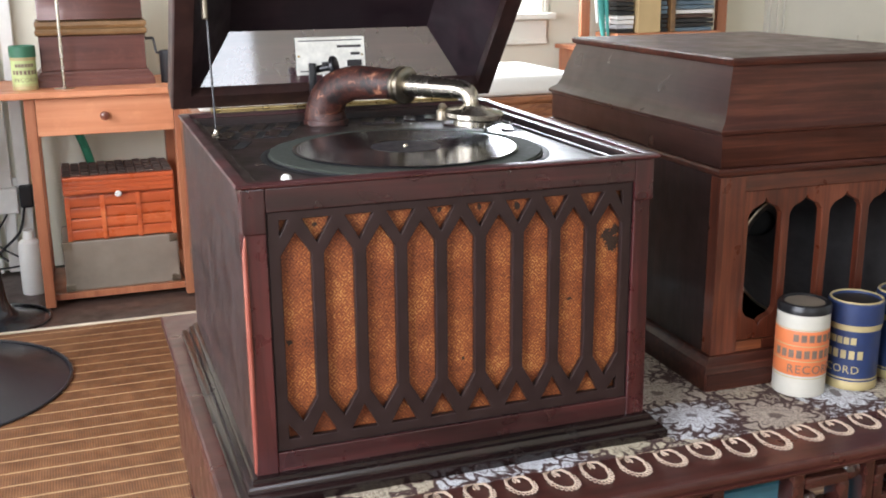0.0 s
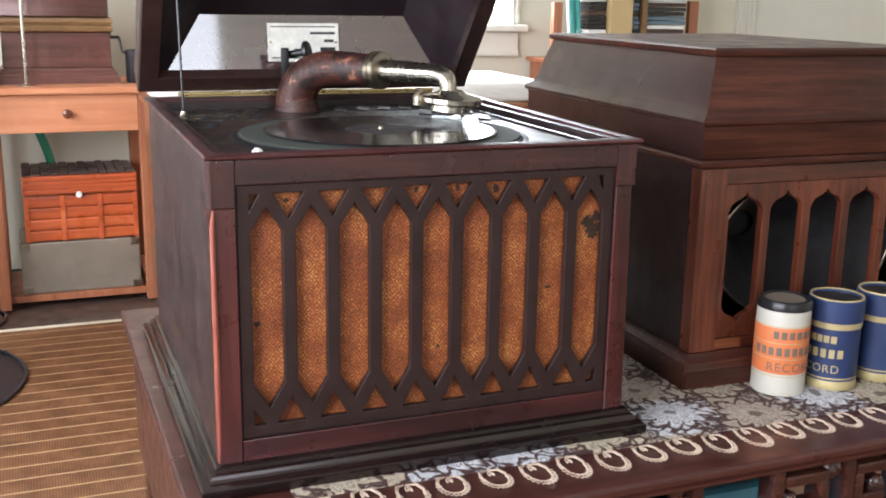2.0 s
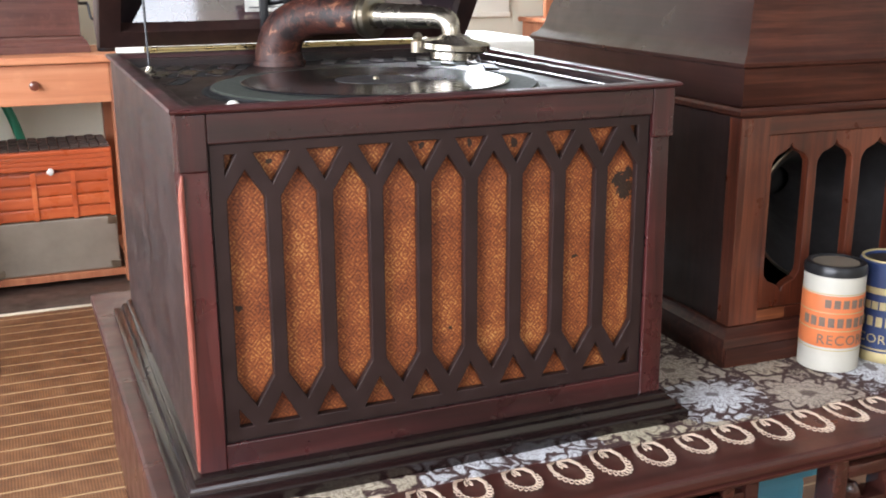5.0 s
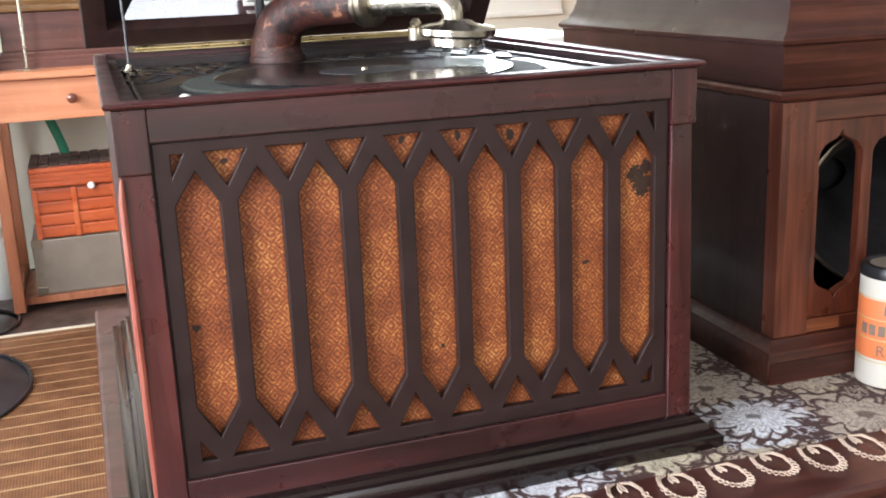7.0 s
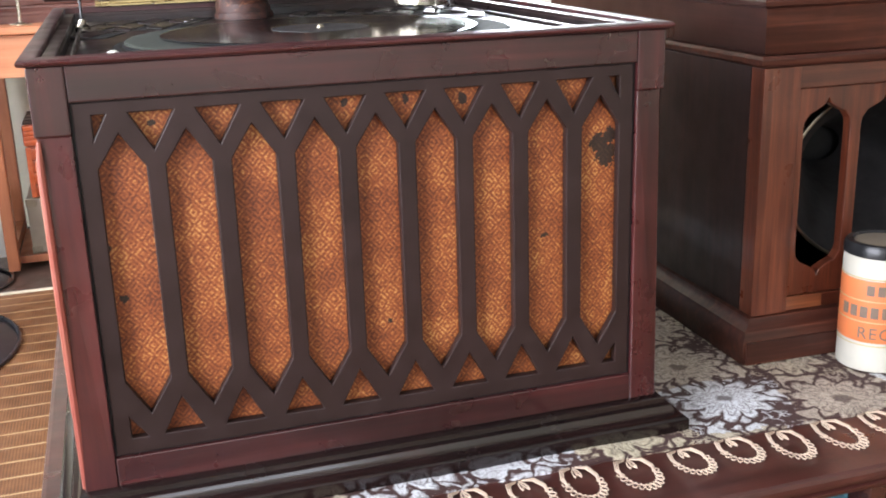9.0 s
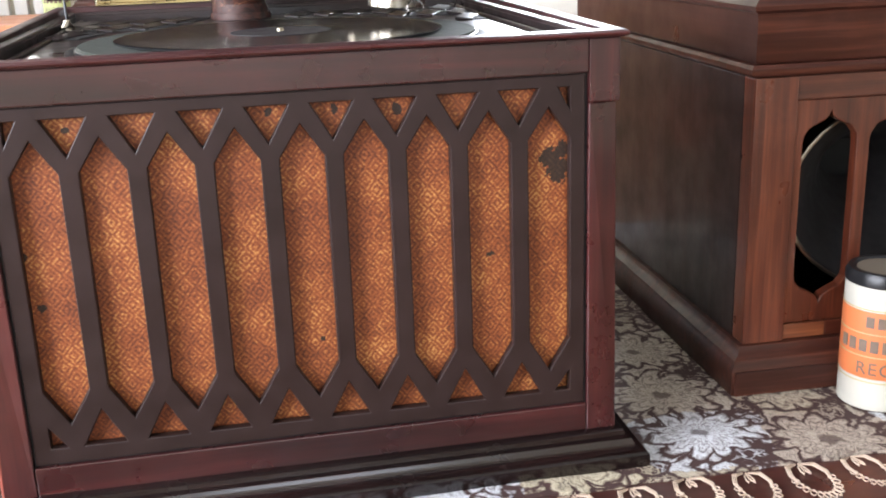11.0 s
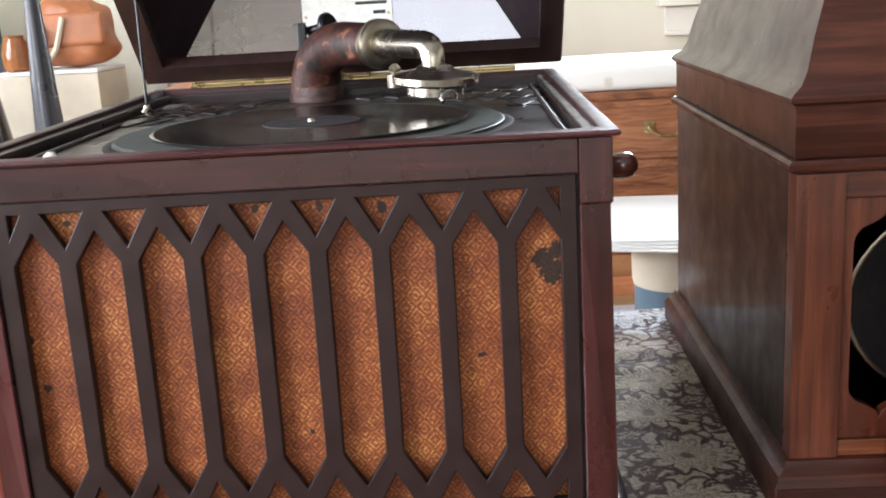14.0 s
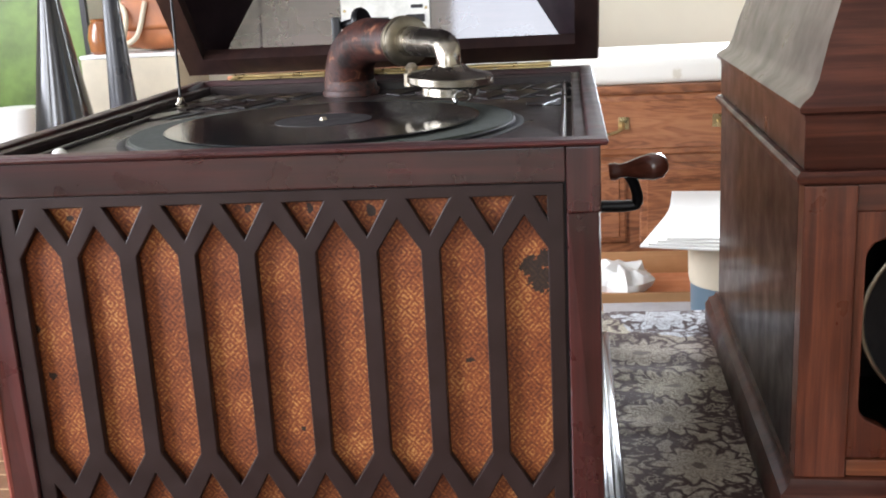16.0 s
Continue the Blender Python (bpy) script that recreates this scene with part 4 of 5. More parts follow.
gpart("lid_stay", tube([(-0.197, 0.37, 0.3187), (-0.1975, 0.376, 0.4), (-0.198, 0.382, 0.492)], 0.0014, 8), M_black, None, "thin metal lid stay", True)
gpart("stay_foot", moved(lathe([(0.007, 0), (0.007, 0.005), (0.004, 0.008), (0.0035, 0.012)], 14), Matrix.Translation((-0.197, 0.37, 0.3187))), M_nickel, None, "", True)
gpart("stay_bracket", cube(-0.204, -0.197, 0.373, 0.391, 0.468, 0.511, 0.003), M_nickel_d)

# crank on the side
CY = 0.43
crank = gpart("crank_arm", tube(smooth_path([(GW + 0.001, CY, 0.19), (GW + 0.042, CY, 0.19), (GW + 0.05, CY - 0.002, 0.196), (GW + 0.046, CY - 0.008, 0.216), (GW + 0.036, CY - 0.016, 0.2325)], 4), [0.0065] * 4 + [0.006] * 13, 12), M_black, None, "black iron winding crank", True)
gpart("crank_handle", moved(lathe([(0.0, -0.002), (0.009, -0.001), (0.0095, 0.004), (0.0075, 0.009), (0.0085, 0.018), (0.0125, 0.032), (0.0145, 0.043), (0.0125, 0.053), (0.006, 0.059), (0, 0.06)], 24), Matrix.Translation((GW + 0.022, CY - 0.018, 0.231)) @ pose(0, 0, 0, 0, 82, -12)), M_knob, crank, "turned red-brown wooden handle", True)
gpart("crank_boss", moved(lathe([(0.016, 0), (0.016, 0.003), (0.012, 0.006)], 24), Matrix.Translation((GW, CY, 0.19)) @ pose(0, 0, 0, 0, 90, 0)), M_nickel_d, crank, "", True)

# ---- the second phonograph ----
ph = thing("cylinder_phonograph", "reddish oak table phonograph with arched grille", "phonograph", (0.3755, 0.0915, 0.0), -1.5)
PW, PD, PH = 0.389, 0.497, 0.278
part("base_moulding", moulding([(0.013, 0.0), (0.0145, 0.002), (0.0145, 0.024), (0.0115, 0.0285), (0.011, 0.032), (0.006, 0.0355), (0.004, 0.0385), (0.003, 0.042), (-0.003, 0.0435)], 0, PW, 0, PD), M_oak_lid, ph, smooth=True)
part("side_panel", cube(0, 0.016, 0.02, PD, 0.043, PH - 0.002, 0.001), M_oak_z_shaded, ph)
part("side_panel", cube(PW - 0.016, PW, 0.02, PD, 0.043, PH - 0.002, 0.001), M_oak_z_shaded, ph)
part("back_panel", cube(0.016, PW - 0.016, PD - 0.015, PD, 0.043, PH - 0.002), M_oak_z_shaded, ph)
for x in (0, PW - 0.038):
    part("corner_post", cube(x, x + 0.038, -0.0015, 0.02, 0.043, PH - 0.002, 0.0012), M_oak_z, ph)
part("top_rail", cube(0.0382, PW - 0.0382, 0.0005, 0.018, 0.256, PH - 0.002, 0.001), M_oak_x, ph)
arch = []
for i in range(5):
    a0 = 0.0467 + 0.0615 * i
    a1 = a0 + 0.0495
    c = (a0 + a1) / 2
    lobe = [(a0, 0.096), (a0 + 0.001, 0.09), (a0 + 0.006, 0.083), (a0 + 0.014, 0.0795), (c - 0.006, 0.077), (c - 0.002, 0.074), (c, 0.0695), (c + 0.002, 0.074), (c + 0.006, 0.077), (a1 - 0.014, 0.0795), (a1 - 0.006, 0.083), (a1 - 0.001, 0.09), (a1, 0.096)]
    lobe = [(x, z + 0.0065) for x, z in lobe]
    top = [(x, 0.3205 - z) for x, z in reversed(lobe)]
    arch.append(lobe + top)
front = part("arched_front", moved(plate(rect(0.0384, PW - 0.0384, 0.0575, 0.2556), arch, 0.011), Matrix.Translation((0, 0.003, 0))), M_oak_z, ph, "oak front pierced with pointed arches")
bev = front.modifiers.new("soft", "BEVEL")
bev.width, bev.segments, bev.limit_method, bev.angle_limit = 0.0012, 2, "ANGLE", radians(50)
part("figured_block", cube(0.0386, 0.078, 0.0005, 0.012, 0.0437, 0.0572, 0.001), M_oak_fig, ph, "lighter figured oak block")
part("bottom_rail", cube(0.0785, PW - 0.0386, 0.0008, 0.012, 0.0437, 0.0572, 0.001), M_oak_x, ph)
part("base_block", cube(-0.012, 0.088, -0.0168, -0.0147, 0.001, 0.0235, 0.001), M_oak_lid, ph)
# near-black sheets added for the shade inside the case, behind the arches
part("inner_back", cube(0.016, PW - 0.016, 0.2, 0.205, 0.044, PH - 0.004), M_shade, ph)
part("inner_floor", cube(0.016, PW - 0.016, 0.02, 0.2, 0.044, 0.048), M_shade, ph)
OVAL = Matrix.Translation((PW / 2, 0.036, 0.16)) @ pose(0, 0, 0, -90) @ Matrix.Diagonal((1.42, 0.98, 1, 1))
part("horn_mouth", moved(lathe([(0.098, 0.0), (0.1, 0.002), (0.098, 0.004), (0.07, 0.04), (0.04, 0.1), (0.02, 0.15)], 48, False), OVAL), M_fur, ph, "black metal horn mouth behind the arches", smooth=True)
part("horn_rim", moved(tube([(0.099 * math.cos(a), 0.099 * math.sin(a), 0) for a in (2 * math.pi * i / 48 for i in range(48))], 0.0016, 8, closed=True), OVAL), M_nickel_d, ph, "", smooth=True)
part("ledge_moulding", moulding([(0.0, PH - 0.0018), (0.0045, PH), (0.0065, PH + 0.003), (0.0065, PH + 0.006), (0.004, PH + 0.0088), (-0.004, PH + 0.0095)], 0, PW, 0, PD), M_oak_lid, ph, smooth=True)
L0 = PH + 0.0098
lidp = part("lid", moulding([(0.0, L0), (0.001, L0 + 0.002), (0.001, L0 + 0.036), (0.002, L0 + 0.04), (0.0055, L0 + 0.0425), (0.0062, L0 + 0.046), (0.003, L0 + 0.0495), (-0.004, L0 + 0.054), (-0.0095, L0 + 0.064), (-0.0165, L0 + 0.09), (-0.026, L0 + 0.118), (-0.027, L0 + 0.1215)], 0, PW, 0, PD), M_oak_lid, ph, "coved oak lid", smooth=True)
lidp.data.materials.append(M_oak_y_shaded)  # end boards: grain runs front to back, shade put into a darker colour
for f in lidp.data.polygons:
    f.material_index = 1 if abs(f.normal.x) > abs(f.normal.y) and abs(f.normal.x) > 0.3 else 0
part("lid_top", moulding([(-0.023, L0 + 0.1217), (-0.0215, L0 + 0.124), (-0.0215, L0 + 0.1285), (-0.024, L0 + 0.131)], 0, PW, 0, PD), M_oak_lid, lidp, "", smooth=True)

# ---- record canisters ----
CR = 0.0325
K_orange = plain("orange_label", (0.6, 0.165, 0.055), 0.6, 0, 0.12, 60, 0.04)
K_white = plain("aged_white_card", (0.46, 0.44, 0.38), 0.55, 0, 0.12, 40, 0.04)
K_navy = plain("navy_label", (0.015, 0.03, 0.095), 0.5, 0, 0.35, 50, 0.04)
K_gold = plain("gold_ink", (0.42, 0.34, 0.17), 0.5, 0.2, 0.2, 60, 0)
K_ink = plain("grey_brown_ink", (0.17, 0.12, 0.09), 0.7, 0, 0.3, 90, 0)
K_greenc = plain("green_lid_card", (0.03, 0.13, 0.07), 0.5, 0, 0.2, 40, 0.05)
K_pale = plain("pale_green_label", (0.42, 0.5, 0.22), 0.6, 0, 0.2, 50, 0.04)


def can_shell(z0, z1, r, lip=0.0008):
    return lathe([(0, z0), (r - lip, z0), (r, z0 + lip), (r, z1 - lip), (r - lip, z1)], 48, False)


def canister(label, at, turn, look_of):
    c = thing("record_canister", label, "canister", at, turn, "cylinder record canisters")
    if look_of == "orange":
        part("tube", lathe([(0, 0), (0.0318, 0), (CR, 0.0008), (CR, 0.1075), (0.0322, 0.108), (0.029, 0.108)], 48, False), K_white, c, smooth=True)
        part("label_band", lathe([(CR + 0.0002, 0.0285), (CR + 0.0004, 0.029), (CR + 0.0004, 0.087), (CR + 0.0002, 0.0875)], 48, False), K_orange, c, "orange paper label", smooth=True)
        for z in (0.025, 0.0475, 0.0675, 0.0885):
            part("rule_line", lathe([(CR + 0.0006, z), (CR + 0.0007, z + 0.0006), (CR + 0.0006, z + 0.0012)], 48, False), K_gold, c)
        part("cap", lathe([(0.0322, 0.1075), (0.0332, 0.108), (0.0332, 0.115), (0.031, 0.119), (0.027, 0.1195), (0.025, 0.117), (0.024, 0.1165), (0, 0.1165)], 48, False), M_black, c, "black rimmed lid", smooth=True)
        part("cap_disc", lathe([(0.0245, 0.1166), (0.0245, 0.1178), (0, 0.1182)], 40, False), M_tin, c)
        for count, z, height in ((6, 0.0785, 0.0095), (11, 0.0575, 0.0105)):
            for i in range(count):
                part("name_bar", wrapped_bar(0.0066, height, CR + 0.0004, z, -90 + 16.5 * (i - (count - 1) / 2)), K_ink, c)
        part("lettering", wrapped_text("RECORD", 0.0155, CR + 0.0004, 0.037, -90), K_ink, c)
    else:
        part("tube", can_shell(0, 0.1045, CR), K_navy if look_of == "navy" else K_pale, c, smooth=True)
        part("base_band", lathe([(CR + 0.0002, 0.0), (CR + 0.0005, 0.0006), (CR + 0.0005, 0.011), (CR + 0.0002, 0.0116)], 48, False), K_gold, c, "", smooth=True)
        for z in (0.014, 0.079):
            part("rule_line", lathe([(CR + 0.0003, z), (CR + 0.0004, z + 0.001), (CR + 0.0003, z + 0.002)], 48, False), K_gold, c)
        part("lid", lathe([(CR + 0.0003, 0.087), (CR + 0.0018, 0.0872), (CR + 0.0018, 0.1135), (CR, 0.1155), (0.029, 0.1155), (0.0288, 0.109), (0, 0.109)], 48, False), K_navy if look_of == "navy" else K_greenc, c, "lid with a worn rim", smooth=True)
        part("lid_rim", tube([(0.0315 * math.cos(a), 0.0315 * math.sin(a), 0.1157) for a in (2 * math.pi * i / 40 for i in range(40))], 0.0016, 6, closed=True), K_gold if look_of == "navy" else K_greenc, c, smooth=True)
        # black disc laid in the lid, standing for shade in its hollow
        part("lid_recess", lathe([(0.0285, 0.1095), (0.0285, 0.113), (0.0, 0.1128)], 40, False), M_black, c, "black disc added as shade in the lid's hollow")
        part("neck_band", lathe([(CR + 0.0004, 0.081), (CR + 0.001, 0.082), (CR + 0.001, 0.0865), (CR + 0.0004, 0.0868)], 48, False), K_gold, c)
        ink = K_gold if look_of == "navy" else K_ink
        for count, z, height in ((6, 0.066, 0.009), (7, 0.0475, 0.011)):
            for i in range(count):
                part("name_bar", wrapped_bar(0.0068, height, CR, z, -90 + (15 if count == 6 else 18) * (i - (count - 1) / 2)), ink, c)
        part("lettering", wrapped_text("RECORD", 0.0145, CR, 0.027, -90), ink, c)
    return c


canister("white record canister with orange label and black lid", (0.480, 0.045, 0.001), -10, "orange")
canister("navy blue record canister with gold lettering", (0.557, 0.040, 0.001), -78, "navy")
canister("plain navy record canister turned away", (0.637, 0.042, 0.001), 150, "navy")

# ---- desk with its things, against the back wall ----
desk = thing("small_desk", "small orange pine desk with one drawer", "desk", (-0.2665, 2.0, FLOOR))
DH = 0.594


def turned(x, y):
    return cube(x, x + 0.028, y, y + 0.036, 0.0, DH - 0.012, 0.003)


part("desktop", cube(-0.4, 0.24, -0.02, 0.36, DH - 0.012, DH + 0.006, 0.005), M_desk, desk)
for x in (-0.2065, 0.1785):
    for y in (0.0, 0.31):
        part("leg", turned(x, y), M_desk_z, desk)
part("drawer", cube(-0.178, 0.178, 0.002, 0.02, DH - 0.114, DH - 0.0145, 0.002), M_desk, desk, "plain pine drawer front")
part("drawer_knob", moved(lathe([(0.006, 0.0), (0.005, 0.006), (0.0105, 0.01), (0.0125, 0.0145), (0.0105, 0.019), (0.004, 0.021), (0, 0.0212)], 24), Matrix.Translation((-0.004, 0.002, DH - 0.064)) @ pose(0, 0, 0, 90)), M_knob, desk, "brown turned knob", smooth=True)
part("apron", join(cube(-0.204, -0.19, 0.036, 0.31, DH - 0.108, DH - 0.0125), cube(0.19, 0.204, 0.036, 0.31, DH - 0.108, DH - 0.0125), cube(-0.178, 0.178, 0.325, 0.345, DH - 0.108, DH - 0.0125)), M_desk_z, desk)
for x in (-0.204, 0.182):
    part("stretcher", cube(x, x + 0.022, 0.036, 0.31, 0.03, 0.055, 0.002), M_desk_z, desk)
part("shelf", cube(-0.181, 0.181, 0.04, 0.33, 0.008, 0.027, 0.002), M_desk_z, desk)
DT = FLOOR + DH + 0.006

tin = thing("tin_box", "old grey metal box on the desk's shelf", "box", (-0.256, 2.06, FLOOR + 0.0275), size=(1.113, 1, 1.02))
part("body", cube(-0.142, 0.142, -0.012, 0.2, 0.0, 0.142, 0.005), M_tin, tin)
for x in (-0.131, 0.131):
    for z in (0.0, 0.12):
        part("corner_cap", cube(x - 0.012, x + 0.012, -0.0135, 0.0, z, z + 0.022, 0.002), M_nickel_d, tin)
basket = thing("bamboo_basket", "red lacquered bamboo basket with woven lid", "basket", (-0.248, 2.06, FLOOR + 0.173), size=(1.08, 1, 1.15))
for i in range(4):
    part("bamboo_strip", cube(-0.137, 0.137, -0.01 - 0.0016 * (i % 2), 0.0, 0.002 + 0.0273 * i, 0.0283 + 0.0273 * i, 0.005), M_bamboo, basket)
part("core", cube(-0.135, 0.135, 0.0002, 0.19, 0.0, 0.112, 0.003), M_bamboo, basket)
for x in (-0.132, -0.045, 0.045, 0.132):
    part("upright_band", cube(x - 0.006, x + 0.006, -0.0145, -0.0118, 0.001, 0.112, 0.001), M_bamboo, basket)
bl = part("lid", cube(-0.14, 0.14, -0.014, 0.195, 0.1145, 0.16, 0.004), M_bamboo, basket, "red bamboo lid")
part("lid_strip", join(*[cube(-0.138, 0.138, -0.0165, -0.0125, 0.117 + 0.0105 * i, 0.1265 + 0.0105 * i, 0.002) for i in range(4)]), M_bamboo, bl)
wv = []
for i in range(12):
    for j in range(8):
        wv.append(cube(-0.138 + 0.023 * i, -0.1165 + 0.023 * i, -0.012 + 0.0258 * j, 0.0125 + 0.0258 * j, 0.1605, 0.1635 + 0.002 * ((i + j) % 2), 0.0015, 1))
tagged(part("woven_top", join(*wv), M_weave, bl, "dark woven top"), kind="stuff")
part("toggle", moved(lathe([(0, 0), (0.0075, 0.001), (0.0085, 0.005), (0.006, 0.009), (0, 0.01)], 18), Matrix.Translation((-0.004, -0.0165, 0.113)) @ pose(0, 0, 0, 90)), M_white, basket, "white bone toggle", smooth=True)

chestlet = thing("cylinder_player", "walnut cylinder phonograph under its domed cover", "phonograph", (-0.281, 2.13, DT), size=(1.09, 1, 1.36))
part("base", moulding([(0.004, 0.0), (0.004, 0.012), (0.0, 0.016), (0.0, 0.02), (-0.008, 0.026), (-0.009, 0.03)], -0.142, 0.142, -0.03, 0.17), M_box, chestlet, smooth=True)
part("case", cube(-0.128, 0.128, -0.018, 0.16, 0.0302, 0.1, 0.003), M_box, chestlet)
part("trim_band", moulding([(-0.002, 0.1002), (0.004, 0.103), (0.006, 0.108), (0.004, 0.113), (0.0, 0.115), (0.005, 0.121), (0.004, 0.128), (-0.004, 0.132)], -0.13, 0.13, -0.02, 0.162), M_boxtrim, chestlet, "gilt-lined mouldings", smooth=True)
dome = lathe([(0.0, -0.126), (0.094, -0.126), (0.097, -0.122), (0.097, 0.122), (0.094, 0.126), (0.0, 0.126)], 48)
moved(dome, Matrix.Translation((0, 0.07, 0.132)) @ pose(0, 0, 0, 0, 90, 0))
bmesh.ops.bisect_plane(dome, geom=dome.verts[:] + dome.edges[:] + dome.faces[:], plane_co=(0, 0, 0.133), plane_no=(0, 0, -1), clear_outer=True)
part("domed_cover", dome, M_box, chestlet, "curved walnut cover", smooth=True)
part("cover_handle", tube(smooth_path([(-0.05, 0.07, 0.229), (-0.044, 0.07, 0.24), (0.044, 0.07, 0.24), (0.05, 0.07, 0.229)]), 0.0045, 8), M_boxtrim, chestlet, smooth=True)
part("winding_crank", tube(smooth_path([(0.131, 0.02, 0.09), (0.145, 0.02, 0.09), (0.152, 0.015, 0.088), (0.156, 0.012, 0.065), (0.162, 0.01, 0.06), (0.17, 0.01, 0.06)]), 0.003, 8), M_black, chestlet, smooth=True)
part("cover_catch", cube(0.128, 0.136, 0.05, 0.07, 0.088, 0.112, 0.002), M_nickel_d, chestlet)
rod = thing("stand_rod", "slim brass rod standing on a small foot", "stand", (-0.366, 2.05, DT))
part("rod", tube([(0, 0, 0.003), (0.002, 0, 0.36)], 0.0045, 12), M_nickel, rod, smooth=True)
part("foot", join(lathe([(0.014, 0), (0.014, 0.003), (0.007, 0.006)], 20), cube(-0.026, 0.026, -0.005, 0.005, 0.0, 0.003, 0.001)), M_nickel_d, rod, smooth=True)
canister("green record canister with pale green label", (-0.464, 2.08, DT), 5, "green")
cup = thing("black_pot", "black cylindrical pot on the desk", "pot", (-0.078, 2.12, DT))
part("pot", lathe([(0.024, 0), (0.026, 0.003), (0.026, 0.088), (0.024, 0.09), (0.022, 0.088), (0.022, 0.03), (0, 0.03)], 28, False), M_black, cup, smooth=True)
hose = thing("green_hose", "green hose behind the desk", "hose", (-0.335, 2.39, FLOOR))
part("hose", tube(smooth_path([(0.06, 0, 0.0), (0.05, 0, 0.15), (0.022, -0.02, 0.35), (-0.03, -0.01, 0.5), (-0.08, 0.0, 0.62)]), 0.013, 12), M_greeny, hose, smooth=True)
sock = thing("wall_socket", "white wall socket with a plug and cables", "socket", (-0.547, BACK, -0.145))
part("socket_plate", cube(-0.05, 0.05, -0.014, -0.0015, -0.05, 0.06, 0.004), M_white, sock)
part("plug", cube(0.02, 0.06, -0.05, -0.015, -0.03, 0.04, 0.006), M_black, sock)
part("adapter", cube(-0.045, 0.015, -0.055, -0.0145, -0.045, 0.035, 0.006), M_white, sock)
part("cable", tube(smooth_path([(0.03, -0.04, -0.03), (0.01, -0.07, -0.1), (-0.05, -0.07, -0.16), (-0.03, -0.1, -0.18)]), 0.004, 8), M_black, sock, smooth=True)
part("cable", tube(smooth_path([(-0.02, -0.05, -0.045), (-0.06, -0.09, -0.12), (0.02, -0.1, -0.19), (-0.09, -0.12, -0.2)]), 0.003, 8), M_black, sock, smooth=True)
spray = thing("spray_bottle", "tall white plastic canister on the floor", "bottle", (-0.505, 2.2, FLOOR - 0.006))
part("bottle", lathe([(0.031, 0), (0.033, 0.004), (0.033, 0.14), (0.03, 0.155), (0.016, 0.165), (0.015, 0.19), (0, 0.191)], 32, False), M_white, spray, smooth=True)

# ---- horns standing on their bells ----


def horn(at, r0, height, r1, material, label, cone):
    h = thing("gramophone_horn", label, "horn", at, 0, "horns on the floor")
    prof = []
    for i in range(22):
        t = (i / 21) ** 2
        prof.append((r1 + cone * (1 - t) + (r0 - r1 - cone) * math.exp(-17 * t), height * t))
    part("flare", lathe(prof, 56, False), material, h, smooth=True)
    part("bell_rim", tube([(r0 * math.cos(a), r0 * math.sin(a), 0.004) for a in (2 * math.pi * i / 48 for i in range(48))], 0.004, 8, closed=True), material, h, smooth=True)
    part("neck_ring", lathe([(r1, height), (r1 + 0.004, height + 0.002), (r1 + 0.004, height + 0.014), (r1, height + 0.016)], 24), M_nickel_d, h, smooth=True)
    return h


horn((-0.735, 1.475, FLOOR), 0.32, 1.0, 0.006, M_bell, "grey-black phonograph horn standing on its wide bell", 0.056)
horn((-0.595, 1.955, FLOOR - 0.006), 0.135, 0.26, 0.012, M_horn, "small black phonograph horn standing beside the desk", 0.02)
horn((-1.057, 1.85, FLOOR - 0.006), 0.17, 0.93, 0.01, M_horn, "black lacquered conical phonograph horn standing on its bell", 0.143)

# ---- things beyond the horns, on a low white cupboard ----
cup2 = thing("low_cupboard", "low white cupboard under a clutter of things", "cupboard", (-1.217, 2.117, FLOOR - 0.006))
part("body", cube(-0.4, 0.34, -0.1, 0.27, 0.0, 0.4, 0.004), M_white, cup2)
part("top", cube(-0.42, 0.36, -0.12, 0.28, 0.4005, 0.42, 0.004), M_desk, cup2)
part("door", cube(-0.38, -0.03, -0.112, -0.101, 0.03, 0.38, 0.003), M_white, cup2)
part("door", cube(-0.02, 0.32, -0.112, -0.101, 0.03, 0.38, 0.003), M_white, cup2)
CT = FLOOR + 0.4145
pic = thing("green_picture", "framed picture of green grass and leaves", "picture", (-1.293, 2.177, CT), 4)
part("board", cube(-0.16, 0.16, -0.006, 0.006, 0.0, 0.5, 0.002), M_greenp, pic)
part("frame", join(cube(-0.175, -0.16, -0.01, 0.01, 0, 0.515), cube(0.16, 0.175, -0.01, 0.01, 0, 0.515), cube(-0.16, 0.16, -0.01, 0.01, 0.5, 0.515)), M_black, pic)
bag = thing("leather_bag", "slumped tan leather bag on a cream box", "bag", (-0.900, 2.150, CT + 0.2515), size=(0.85, 0.85, 0.95))
bm = lathe([(0.152 * (1 - (1 - 2 * i / 24) ** 4) ** 0.5 * (1 - 0.3 * i / 24), 0.19 * i / 24) for i in range(25)], 56)
for v in bm.verts:
    v.co *= 1 + 0.13 * noise.noise(v.co * 14) + 0.03 * noise.noise(v.co * 45)
    v.co.y *= 0.6
    v.co.z = max(v.co.z, 0)
part("body", bm, M_leather, bag, smooth=True)
part("strap", tube(smooth_path([(-0.1, -0.06, 0.15), (-0.06, -0.11, 0.1), (-0.075, -0.11, 0.03), (-0.03, -0.105, 0.05), (0.0, -0.09, 0.14)]), 0.008, 8), M_cream, bag, smooth=True)
part("flap", moved(cube(-0.09, 0.11, -0.1, -0.07, 0.05, 0.14, 0.014, 4), pose(0, 0, 0, -8, 0, 5)), M_leather, bag, smooth=True)
cb = thing("card_box", "cream cardboard box under the leather bag", "box", (-0.934, 2.157, CT))
part("carton", cube(-0.15, 0.12, -0.12, 0.12, 0.0, 0.24, 0.003), M_cream, cb)
